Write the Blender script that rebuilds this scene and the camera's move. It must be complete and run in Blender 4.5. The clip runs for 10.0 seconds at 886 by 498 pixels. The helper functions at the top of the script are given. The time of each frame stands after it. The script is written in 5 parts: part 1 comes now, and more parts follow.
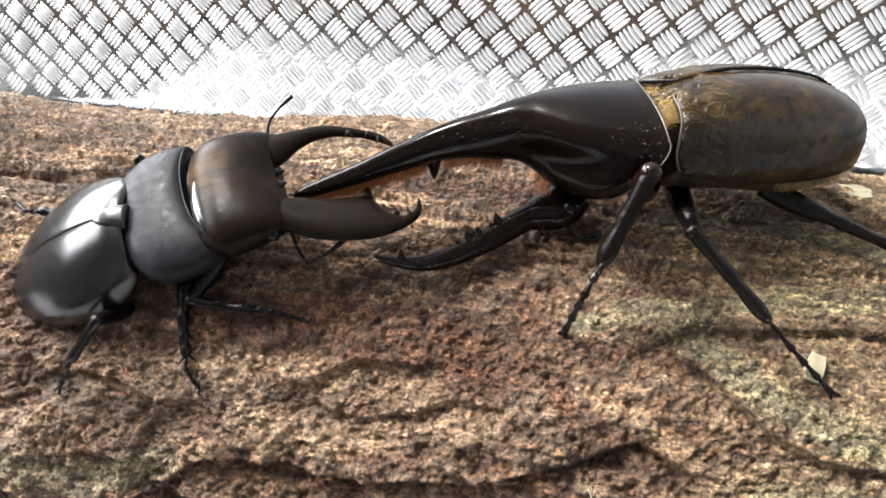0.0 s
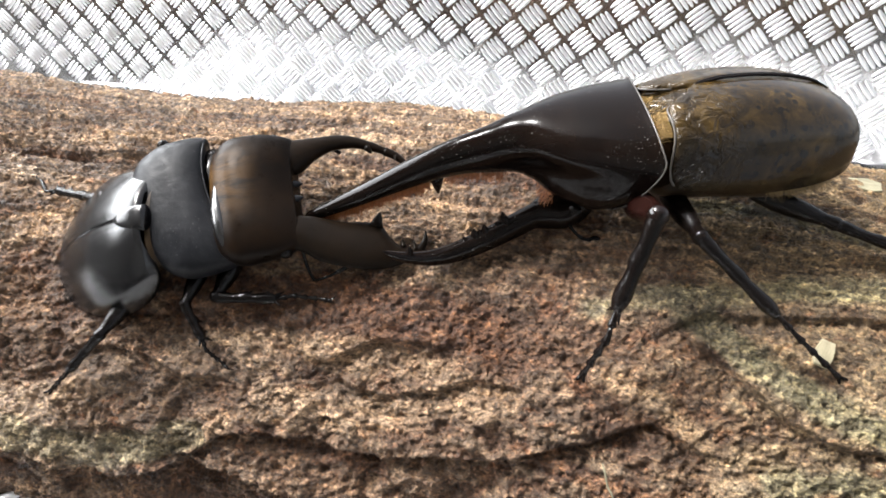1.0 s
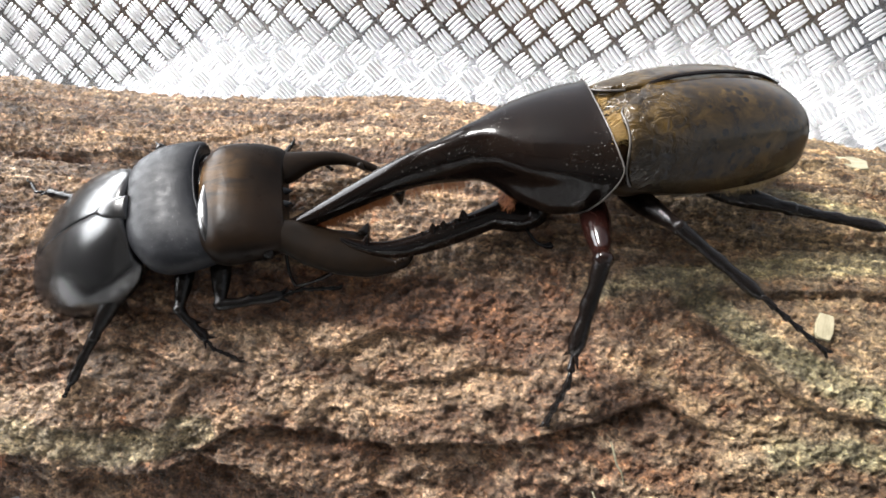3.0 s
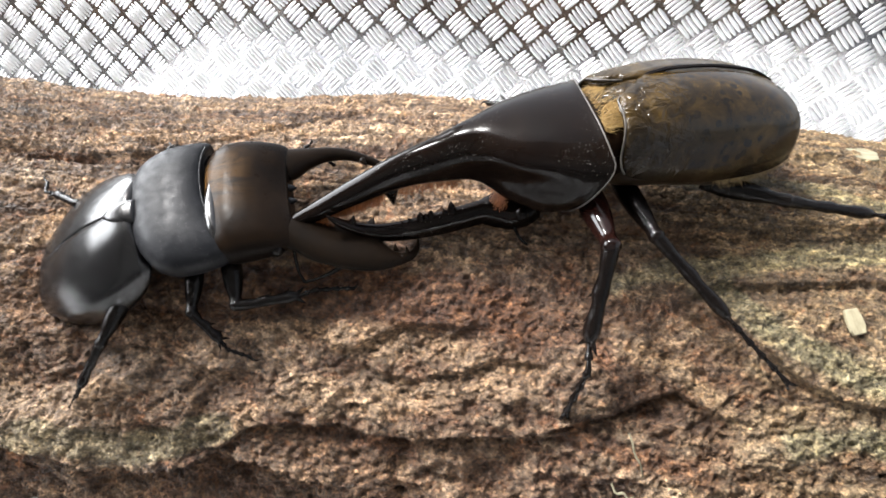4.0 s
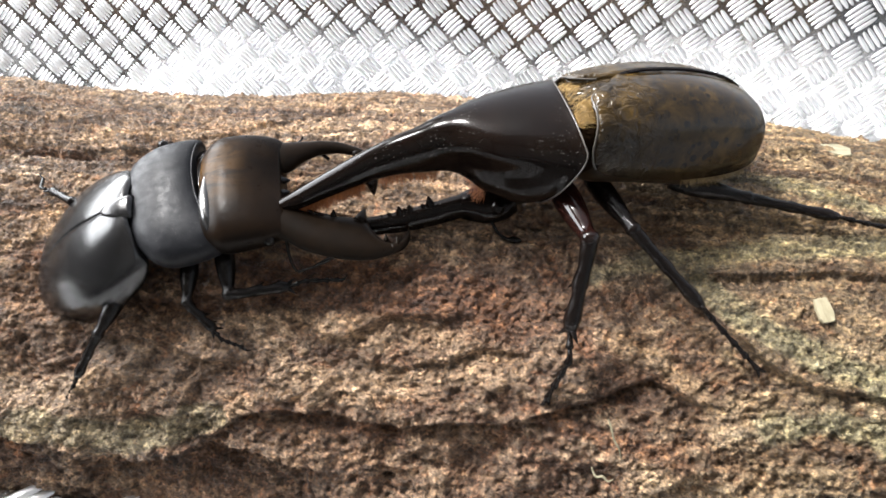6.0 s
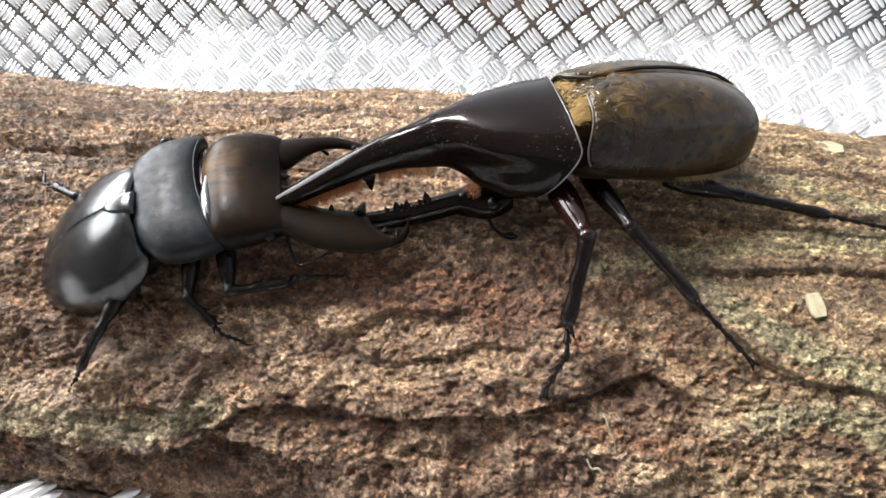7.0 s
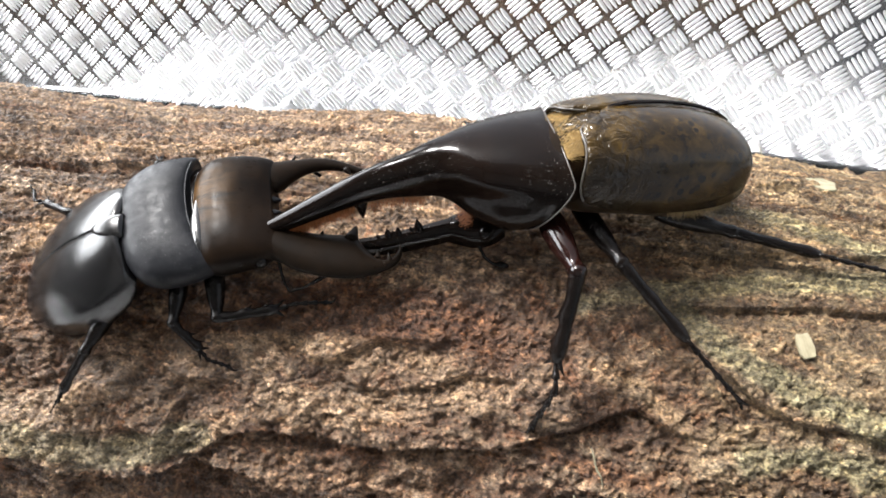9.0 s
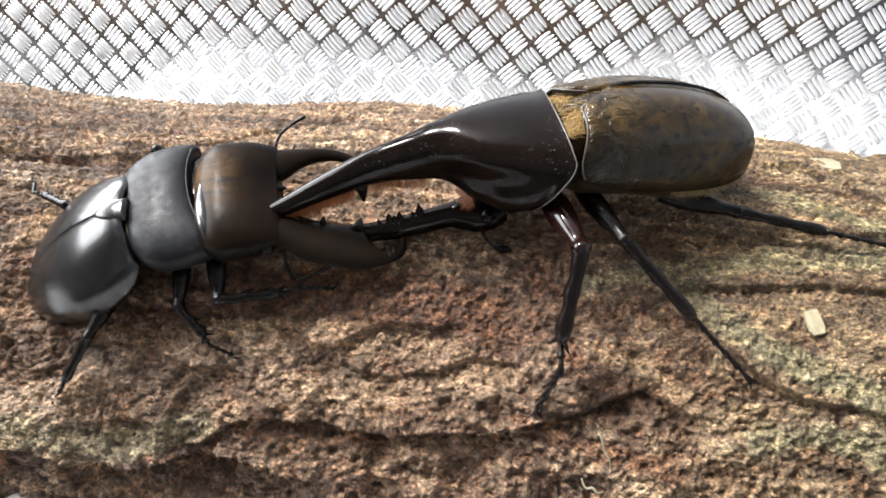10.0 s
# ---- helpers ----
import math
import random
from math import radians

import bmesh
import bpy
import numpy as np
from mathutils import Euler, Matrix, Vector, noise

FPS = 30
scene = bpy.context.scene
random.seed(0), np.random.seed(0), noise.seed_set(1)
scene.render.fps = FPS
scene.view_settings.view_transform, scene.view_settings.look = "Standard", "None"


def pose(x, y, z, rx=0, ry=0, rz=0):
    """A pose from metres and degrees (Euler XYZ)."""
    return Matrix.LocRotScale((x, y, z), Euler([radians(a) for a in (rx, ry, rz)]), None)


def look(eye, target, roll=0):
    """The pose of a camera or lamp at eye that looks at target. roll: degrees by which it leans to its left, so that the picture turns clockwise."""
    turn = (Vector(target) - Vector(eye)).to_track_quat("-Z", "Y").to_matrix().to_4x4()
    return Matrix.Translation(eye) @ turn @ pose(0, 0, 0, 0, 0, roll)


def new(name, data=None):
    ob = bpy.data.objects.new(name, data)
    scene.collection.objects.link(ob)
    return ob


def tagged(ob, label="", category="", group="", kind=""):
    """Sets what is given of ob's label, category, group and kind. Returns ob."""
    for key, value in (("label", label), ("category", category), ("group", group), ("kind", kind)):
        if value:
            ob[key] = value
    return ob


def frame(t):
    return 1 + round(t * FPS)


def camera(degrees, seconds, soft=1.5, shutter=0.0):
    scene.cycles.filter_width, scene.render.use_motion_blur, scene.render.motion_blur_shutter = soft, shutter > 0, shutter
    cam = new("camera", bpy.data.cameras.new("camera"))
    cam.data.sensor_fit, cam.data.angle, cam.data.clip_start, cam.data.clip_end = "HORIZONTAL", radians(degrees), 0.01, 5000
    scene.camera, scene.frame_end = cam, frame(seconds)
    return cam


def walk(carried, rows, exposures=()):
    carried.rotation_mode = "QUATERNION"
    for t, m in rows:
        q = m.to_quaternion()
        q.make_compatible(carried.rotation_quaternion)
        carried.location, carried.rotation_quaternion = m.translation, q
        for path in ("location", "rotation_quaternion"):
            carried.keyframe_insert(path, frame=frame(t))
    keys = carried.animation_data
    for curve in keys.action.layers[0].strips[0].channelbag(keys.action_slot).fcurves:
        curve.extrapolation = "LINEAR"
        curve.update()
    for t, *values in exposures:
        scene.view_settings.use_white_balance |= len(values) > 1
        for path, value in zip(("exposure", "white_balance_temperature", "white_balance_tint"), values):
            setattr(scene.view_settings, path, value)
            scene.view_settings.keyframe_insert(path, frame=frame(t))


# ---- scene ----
# ---- camera: a phone held over a log ----
cam = camera(67.8, 10.0, soft=1.6)
CAMERA = [
    (0.0, 0.0000, -0.1804, 0.2860, 55.56, -0.42, 10.55),
    (0.5, -0.0075, -0.1831, 0.2883, 55.19, -1.06, 11.19),
    (1.0, -0.0049, -0.1864, 0.2873, 54.71, -1.29, 11.08),
    (1.5, -0.0033, -0.1905, 0.2882, 54.39, -1.21, 10.70),
    (2.0, -0.0050, -0.1932, 0.2894, 54.42, -1.27, 9.98),
    (2.5, -0.0071, -0.1906, 0.2875, 54.57, -1.05, 9.28),
    (4.0, -0.0147, -0.1927, 0.2857, 54.60, -0.26, 8.17),
    (4.5, -0.0120, -0.1954, 0.2877, 54.44, -0.09, 8.28),
    (5.0, -0.0130, -0.1977, 0.2891, 54.61, -0.43, 8.24),
    (6.5, -0.0108, -0.1980, 0.2878, 54.13, -0.33, 7.54),
    (7.0, -0.0117, -0.1996, 0.2898, 53.91, -0.56, 7.48),
    (7.5, -0.0135, -0.1984, 0.2926, 54.65, -1.03, 7.29),
    (8.0, -0.0106, -0.1964, 0.2924, 54.96, -1.89, 7.59),
    (8.5, -0.0099, -0.1945, 0.2910, 54.85, -2.31, 7.81),
    (9.0, -0.0119, -0.1957, 0.2937, 54.78, -2.18, 7.88),
    (9.5, -0.0119, -0.1999, 0.2921, 55.31, -1.90, 7.98),
    (10.0, -0.0105, -0.1984, 0.2868, 55.60, -1.12, 7.67),
]
STOPS, KELVIN, TINT = 0.53, 6450, 10
walk(cam, [(t, pose(*p)) for t, *p in CAMERA], exposures=[(0.0, STOPS, KELVIN, TINT), (10.0, STOPS, KELVIN, TINT)])

# ---- light: bright overcast sky, strongest from above and behind the log ----
world = bpy.data.worlds.new("sky")
scene.world = world
world.use_nodes = True
wn, wl = world.node_tree.nodes, world.node_tree.links
sky = wn.new("ShaderNodeTexSky")
sky.sky_type, sky.sun_disc = "NISHITA", False
sky.sun_elevation, sky.sun_rotation = radians(59), radians(-78)
sky.air_density, sky.dust_density = 1.0, 4.0
haze = wn.new("ShaderNodeHueSaturation")  # cloud cover takes most of the blue out
haze.inputs["Saturation"].default_value = 0.28
wl.new(sky.outputs[0], haze.inputs["Color"])
wl.new(haze.outputs[0], wn["Background"].inputs[0])
wn["Background"].inputs[1].default_value = 0.27

sun_data = bpy.data.lights.new("sun", "SUN")
sun_data.energy, sun_data.angle, sun_data.color = 6.7, radians(12), (1.0, 0.98, 0.955)
sun = new("sun", sun_data)
sun.matrix_basis = look((-0.58, 0.12, 1.0), (0, 0, 0))

# area lamp added to the west for the wing-case highlight and extra fill
west_lamp_data = bpy.data.lights.new("west_fill_lamp", "AREA")
west_lamp_data.shape, west_lamp_data.size, west_lamp_data.size_y, west_lamp_data.energy, west_lamp_data.color = "RECTANGLE", 1.24, 0.50, 30.0, (0.96, 0.98, 1.0)
west_fill_lamp = new("west_fill_lamp", west_lamp_data)
west_fill_lamp.matrix_basis = look((-0.915, 0.18, 0.72), (0.0, 0.05, 0.25))

# ---- materials ----
def material(name):
    m = bpy.data.materials.new(name)
    m.use_nodes = True
    return m, m.node_tree.nodes, m.node_tree.links, m.node_tree.nodes["Principled BSDF"]


def ramp(nodes, links, source, stops):
    r = nodes.new("ShaderNodeValToRGB")
    while len(r.color_ramp.elements) < len(stops):
        r.color_ramp.elements.new(0.5)
    for el, (p, c) in zip(r.color_ramp.elements, stops):
        el.position, el.color = p, (*c, 1)
    links.new(source, r.inputs[0])
    return r.outputs[0]


def coords(nodes, links, scale=(1, 1, 1), kind="Object"):
    tc, mp = nodes.new("ShaderNodeTexCoord"), nodes.new("ShaderNodeMapping")
    mp.inputs["Scale"].default_value = scale
    links.new(tc.outputs[kind], mp.inputs[0])
    return mp.outputs[0]


def noise_tex(nodes, links, vec, scale, detail=4.0, rough=0.55, distort=0.0):
    n = nodes.new("ShaderNodeTexNoise")
    n.inputs["Scale"].default_value, n.inputs["Detail"].default_value = scale, detail
    n.inputs["Roughness"].default_value, n.inputs["Distortion"].default_value = rough, distort
    links.new(vec, n.inputs["Vector"])
    return n.outputs[0]


def mix(nodes, links, fac, a, b, mode="MIX"):
    m = nodes.new("ShaderNodeMix")
    m.data_type, m.blend_type = "RGBA", mode
    for sock, v in ((m.inputs[0], fac), (m.inputs[6], a), (m.inputs[7], b)):
        if hasattr(v, "links"):
            links.new(v, sock)
        elif isinstance(v, tuple):
            sock.default_value = (*v, 1)
        else:
            sock.default_value = v
    return m.outputs[2]


def bump(nodes, links, bsdf, height, distance, strength=1.0, normal=None):
    b = nodes.new("ShaderNodeBump")
    b.inputs["Distance"].default_value, b.inputs["Strength"].default_value = distance, strength
    links.new(height, b.inputs["Height"])
    if normal is not None:
        links.new(normal, b.inputs["Normal"])
    links.new(b.outputs[0], bsdf.inputs["Normal"])
    return b.outputs[0]


def ranged(nodes, links, source, a, b, c=0.0, d=1.0):
    m = nodes.new("ShaderNodeMapRange")
    m.interpolation_type = "SMOOTHSTEP"
    for i, v in zip((1, 2, 3, 4), (a, b, c, d)):
        m.inputs[i].default_value = v
    links.new(source, m.inputs[0])
    return m.outputs[0]


def mul(nodes, links, a, k):
    m = nodes.new("ShaderNodeMath")
    m.operation = "MULTIPLY"
    links.new(a, m.inputs[0])
    if hasattr(k, "links"):
        links.new(k, m.inputs[1])
    else:
        m.inputs[1].default_value = k
    return m.outputs[0]


def axis(nodes, links, which):
    tc, sp = nodes.new("ShaderNodeTexCoord"), nodes.new("ShaderNodeSeparateXYZ")
    links.new(tc.outputs["Object"], sp.inputs[0])
    return sp.outputs["XYZ".index(which)]


def layer_value(nodes, name):
    """Colour and alpha of a mesh layer."""
    at = nodes.new("ShaderNodeAttribute")
    at.attribute_name = name
    return at.outputs["Color"], at.outputs["Alpha"]


def bark_material():
    m, n, l, p = material("bark")
    grain = coords(n, l, (0.34, 1, 1))
    even = coords(n, l)
    cover, tan = layer_value(n, "cover")
    crust, _ = layer_value(n, "crust")
    split = n.new("ShaderNodeSeparateColor")
    l.new(cover, split.inputs[0])
    lichen, rust_and_shade, dark = split.outputs[0], split.outputs[1], split.outputs[2]
    # darker red-brown low in the relief, greyer tan on raised crusts
    inner = ramp(n, l, noise_tex(n, l, grain, 46, 8, 0.66, 0.5), [(0.36, (0.065, 0.037, 0.026)), (0.50, (0.124, 0.072, 0.047)), (0.64, (0.201, 0.126, 0.081))])
    outer = ramp(n, l, noise_tex(n, l, grain, 60, 8, 0.68, 0.6), [(0.34, (0.124, 0.085, 0.060)), (0.46, (0.221, 0.155, 0.107)), (0.56, (0.318, 0.230, 0.159)), (0.68, (0.427, 0.333, 0.251))])
    col = mix(n, l, crust, inner, outer)
    fleck = ranged(n, l, noise_tex(n, l, even, 150, 6, 0.68, 0.8), 0.56, 0.66, 0, 0.75)
    col = mix(n, l, fleck, col, (0.240, 0.118, 0.066))
    # patches; the red-brown and dark ones also carry painted shade
    mottle = noise_tex(n, l, even, 240, 6, 0.66)
    col = mix(n, l, mul(n, l, tan, 0.62), col, ramp(n, l, mottle, [(0.36, (0.209, 0.137, 0.087)), (0.5, (0.365, 0.255, 0.166)), (0.66, (0.475, 0.356, 0.251))]))
    col = mix(n, l, mul(n, l, rust_and_shade, 0.80), col, ramp(n, l, mottle, [(0.36, (0.061, 0.030, 0.021)), (0.52, (0.119, 0.057, 0.032)), (0.68, (0.240, 0.122, 0.064))]))
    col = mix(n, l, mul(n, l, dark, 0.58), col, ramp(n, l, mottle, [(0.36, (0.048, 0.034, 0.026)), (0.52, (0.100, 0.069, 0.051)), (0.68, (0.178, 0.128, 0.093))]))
    col = mix(n, l, mul(n, l, lichen, 0.66), col, ramp(n, l, mottle, [(0.34, (0.130, 0.112, 0.071)), (0.5, (0.250, 0.227, 0.150)), (0.66, (0.354, 0.330, 0.238))]))
    # crumbs at two sizes; shaded pits and lit grains painted into the colour
    crumbs = noise_tex(n, l, even, 620, 5, 0.70)
    col = mix(n, l, 0.8, col, ramp(n, l, crumbs, [(0.32, (0.34, 0.32, 0.30)), (0.46, (0.86, 0.85, 0.84)), (0.56, (1.15, 1.13, 1.1)), (0.70, (1.9, 1.8, 1.66))]), "MULTIPLY")
    crumbs2 = noise_tex(n, l, grain, 190, 6, 0.66, 0.6)
    col = mix(n, l, 0.8, col, ramp(n, l, crumbs2, [(0.34, (0.48, 0.46, 0.44)), (0.5, (1, 1, 1)), (0.66, (1.38, 1.34, 1.25))]), "MULTIPLY")
    # loose grains, each with its own tone
    grit = n.new("ShaderNodeTexVoronoi")
    grit.inputs["Scale"].default_value = 850
    shaken = n.new("ShaderNodeVectorMath")
    shaken.operation = "MULTIPLY_ADD"
    tossed = n.new("ShaderNodeTexNoise")
    tossed.inputs["Scale"].default_value = 420
    l.new(even, tossed.inputs["Vector"])
    shaken.inputs[1].default_value = (0.003, 0.003, 0.003)
    l.new(tossed.outputs["Color"], shaken.inputs[0]), l.new(coords(n, l, (0.7, 1, 1)), shaken.inputs[2])
    l.new(shaken.outputs[0], grit.inputs["Vector"])
    tone = n.new("ShaderNodeSeparateColor")
    l.new(grit.outputs["Color"], tone.inputs[0])
    col = mix(n, l, 0.85, col, ramp(n, l, tone.outputs[0], [(0.0, (0.50, 0.47, 0.45)), (0.4, (0.86, 0.84, 0.82)), (0.75, (1.12, 1.10, 1.06)), (1.0, (1.75, 1.68, 1.55))]), "MULTIPLY")
    # fine sand, again with pit shade and lit grains put into the colour
    sand = noise_tex(n, l, coords(n, l, (0.75, 1, 1)), 1300, 3, 0.62)
    col = mix(n, l, 0.85, col, ramp(n, l, sand, [(0.31, (0.34, 0.32, 0.31)), (0.45, (0.90, 0.88, 0.86)), (0.55, (1.2, 1.18, 1.16)), (0.68, (2.0, 1.92, 1.8))]), "MULTIPLY")
    # torn fibres along the crown of the trunk
    thread = noise_tex(n, l, coords(n, l, (0.07, 1, 1)), 430, 6, 0.66, 0.3)
    top = ranged(n, l, axis(n, l, "Z"), 0.166, 0.188, 0.10, 0.80)
    col = mix(n, l, top, col, mix(n, l, 1.0, col, ramp(n, l, thread, [(0.38, (0.30, 0.27, 0.24)), (0.5, (0.82, 0.79, 0.75)), (0.64, (1.5, 1.42, 1.28))]), "MULTIPLY"))
    # algae-tinted wood towards the east end
    side = ranged(n, l, axis(n, l, "X"), 0.0, 0.075, 0, 0.75)
    col = mix(n, l, side, col, mix(n, l, 1.0, col, (0.90, 0.97, 0.84), "MULTIPLY"))
    l.new(col, p.inputs["Base Color"])
    l.new(ranged(n, l, crumbs2, 0.35, 0.65, 0.46, 0.80), p.inputs["Roughness"])
    p.inputs["Specular IOR Level"].default_value = 0.35
    b1 = bump(n, l, p, noise_tex(n, l, grain, 420, 7, 0.72), 0.0014)
    b2 = bump(n, l, p, crumbs, 0.0018, 1.0, b1)
    bg = bump(n, l, p, tone.outputs[1], 0.0006, 1.0, b2)
    b3 = bump(n, l, p, sand, 0.0012, 1.0, bg)
    bump(n, l, p, thread, 0.0004, 0.8, b3)
    return m


def plate_material(name, dull, bright, smoothest, roughest):
    m, n, l, p = material(name)
    vec = coords(n, l)
    smudge = noise_tex(n, l, vec, 14, 5, 0.6, 0.5)
    l.new(ramp(n, l, smudge, [(0.3, (dull, dull, dull)), (0.7, (bright, bright, bright * 1.01))]), p.inputs["Base Color"])
    p.inputs["Metallic"].default_value = 1.0
    l.new(ranged(n, l, noise_tex(n, l, vec, 40, 5, 0.65), 0.3, 0.7, smoothest, roughest), p.inputs["Roughness"])
    return m


BARK = bark_material()
# sheet toned darker than its bars: dim reflections between them put into the colour
PLATE = plate_material("smooth_aluminium_sheet", 0.44, 0.56, 0.15, 0.24)
BAR = plate_material("scuffed_aluminium_bar", 0.66, 0.80, 0.36, 0.48)

# ---- helpers for meshes ----
def part(name, bm, mat, parent=None, label="", smooth=True):
    me = bpy.data.meshes.new(name)
    if isinstance(bm, tuple):
        me.from_pydata(*bm)
    else:
        bm.to_mesh(me)
        bm.free()
    me.materials.append(mat)
    if smooth:
        me.shade_smooth()
    ob = new(name, me)
    ob.parent = parent
    if label:
        ob["label"] = label
    return ob


def lattice(seed):
    return np.random.default_rng(seed).random((64, 64, 64))


def value_noise(x, y, z, seed):
    """Smooth value noise in 0..1 over arrays x, y; z is one number and picks the slice."""
    g = lattice(seed)
    k = int(math.floor(z))
    w = z - k
    g = (1 - w) * g[:, :, k % 64] + w * g[:, :, (k + 1) % 64]
    i, j = (np.floor(a).astype(int) for a in (x, y))
    u, v = x - i, y - j
    u, v = (a * a * a * (a * (a * 6 - 15) + 10) for a in (u, v))
    i, j, i1, j1 = i % 64, j % 64, (i + 1) % 64, (j + 1) % 64
    low = g[i, j] + u * (g[i1, j] - g[i, j])
    high = g[i, j1] + u * (g[i1, j1] - g[i, j1])
    return low + v * (high - low)


def fbm(x, y, z, seed, octaves=4, gain=0.5, ridged=False):
    total, amp, norm, f = 0, 1.0, 0.0, 1.0
    for o in range(octaves):
        v = value_noise(x * f, y * f, z * f, seed + o)
        if ridged:
            v = 1 - np.abs(2 * v - 1)
        total, norm = total + amp * v, norm + amp
        amp, f = amp * gain, f * 2.03
    return total / norm


def grid_faces(nu, nv, wrap=False):
    i = np.arange(nu - 1)[:, None] * nv
    j = np.arange(nv if wrap else nv - 1)[None, :]
    k = (j + 1) % nv
    return np.stack([i + j, i + nv + j, i + nv + k, i + k], -1).reshape(-1, 4)


def array_mesh(name, verts, faces, mat, parent=None, label=""):
    me = bpy.data.meshes.new(name)
    faces = np.asarray(faces)
    n = faces.shape[1]
    me.vertices.add(len(verts))
    me.vertices.foreach_set("co", np.asarray(verts, dtype=np.float32).ravel())
    me.loops.add(faces.size)
    me.loops.foreach_set("vertex_index", faces.ravel().astype(np.int32))
    me.polygons.add(len(faces))
    me.polygons.foreach_set("loop_start", np.arange(0, faces.size, n, dtype=np.int32))
    me.update(calc_edges=True)
    me.materials.append(mat)
    me.shade_smooth()
    ob = new(name, me)
    ob.parent = parent
    if label:
        ob["label"] = label
    return ob


# ---- the log: a bark-covered trunk along x, its axis at y = 0 ----
LOG_R = 0.0954


# lips of bark plates: height of the step (m), how far it fades below (m), then along x (m) and angle from the top (degrees)
LIPS = []


def lip(height, fade, *knots):
    LIPS.append((knots, height, fade))


lip(0.0075, 0.024, (-0.3, 67.5), (-0.158, 68.7), (-0.132, 69.6), (-0.119, 71.5), (-0.106, 69.3), (-0.092, 65.8), (-0.081, 66), (-0.056, 70.3))
lip(0.003, 0.01, (-0.105, 67), (-0.091, 64.2), (-0.084, 60.2), (-0.073, 58.3), (-0.057, 57.8), (-0.041, 60), (-0.026, 58.1), (-0.011, 57.8), (0.003, 54.2), (0.017, 50.9), (0.028, 48), (0.04, 51.1), (0.05, 51.7))
lip(0.0026, 0.008, (0.029, 33.5), (0.039, 35.6), (0.049, 39.6), (0.059, 44.0), (0.068, 46.0), (0.08, 46.8), (0.11, 48))
lip(0.0022, 0.006, (0.023, 35.4), (0.038, 30.3), (0.053, 29.1), (0.074, 27.3), (0.11, 27))
lip(0.0016, 0.005, (-0.22, -2), (-0.188, -1.2), (-0.169, 2.7), (-0.146, 7.7), (-0.124, 7.2), (-0.104, 1.7), (-0.085, -4.1), (-0.062, -14))
lip(0.0024, 0.006, (-0.22, 16), (-0.182, 15.4), (-0.161, 13), (-0.14, 12), (-0.123, 8.2))
lip(0.0026, 0.009, (-0.069, 44.6), (-0.056, 45.2), (-0.044, 40.8), (-0.029, 40.8), (-0.018, 39.3))
lip(0.0016, 0.006, (-0.065, 50.4), (-0.052, 48), (-0.04, 49.7), (-0.027, 48), (-0.019, 45.2), (-0.005, 45.7), (0.003, 49.7))
lip(0.0024, 0.008, (-0.159, 38.4), (-0.148, 38.8), (-0.131, 49.8), (-0.118, 48), (-0.108, 49.3), (-0.094, 52.2), (-0.081, 50.5))
lip(0.0022, 0.006, (0.06, 1), (0.078, -1.6), (0.093, 6.1), (0.12, 9))
lip(0.0018, 0.008, (-0.03, 26), (0, 22), (0.04, 21), (0.07, 17), (0.11, 15))


# patches of the bark that differ in colour, some with shade painted in: kind, half width (m), then along x (m) and
# angle from the top (degrees)
PATCHES = []


def patch(kind, half, *knots):
    PATCHES.append((kind, half, knots))


patch("lichen", 0.0046, (0.033, 29), (0.0478, 35.8), (0.063, 40.6), (0.0815, 44.6), (0.10, 47))
patch("lichen", 0.0036, (0.012, 31), (0.0383, 26.7), (0.0607, 24.4), (0.085, 22.4), (0.11, 21))
patch("lichen", 0.0040, (0.0328, 9.6), (0.0572, 8.7), (0.0876, 13.9), (0.12, 15))
patch("lichen", 0.0040, (0.0586, 54), (0.0726, 51.3), (0.0806, 52.5), (0.11, 55))
patch("lichen", 0.0042, (-0.155, 66.0), (-0.1304, 66.0), (-0.1131, 67.0), (-0.0909, 61.5))
# red-brown stain, deepened to paint in the shadow below the stag's jaws
patch("rust_and_shade", 0.0078, (-0.098, 39.5), (-0.0613, 37.0), (-0.0330, 36.5), (-0.0150, 38.5))
patch("rust_and_shade", 0.0030, (-0.076, 58.9), (-0.058, 60.8), (-0.040, 62))
patch("rust_and_shade", 0.0034, (0.004, 57), (0.020, 58), (0.036, 60))
# dark brown bands, with the shade of lips and fissures painted in
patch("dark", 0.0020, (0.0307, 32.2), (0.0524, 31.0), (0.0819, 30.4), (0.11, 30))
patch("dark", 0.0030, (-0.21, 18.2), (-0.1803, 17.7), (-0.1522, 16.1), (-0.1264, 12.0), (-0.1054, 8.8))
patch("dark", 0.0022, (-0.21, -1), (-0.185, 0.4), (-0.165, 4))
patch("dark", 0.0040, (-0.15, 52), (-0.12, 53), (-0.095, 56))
patch("tan", 0.0034, (-0.083, 43.0), (-0.0726, 43.4), (-0.0531, 44.1), (-0.046, 46))
patch("tan", 0.0026, (-0.0486, 42.9), (-0.0299, 44.8), (-0.020, 46))
patch("tan", 0.0048, (-0.064, 54.8), (-0.033, 52.0), (-0.0103, 48.0))
patch("tan", 0.0030, (0.014, 41.0), (0.030, 45.0), (0.0443, 51.0), (0.0592, 49.6))
patch("tan", 0.0026, (-0.0912, 62.0), (-0.0796, 58.0), (-0.0689, 57.0))
patch("tan", 0.0036, (-0.21, 12), (-0.1868, 11.5), (-0.1502, 7.0), (-0.1131, 3.1), (-0.08, 0))
patch("tan", 0.0056, (-0.20, 40), (-0.1649, 33.7), (-0.1466, 29.3), (-0.1339, 25))
patch("tan", 0.0046, (-0.075, 10), (-0.04, 14), (-0.02, 22))

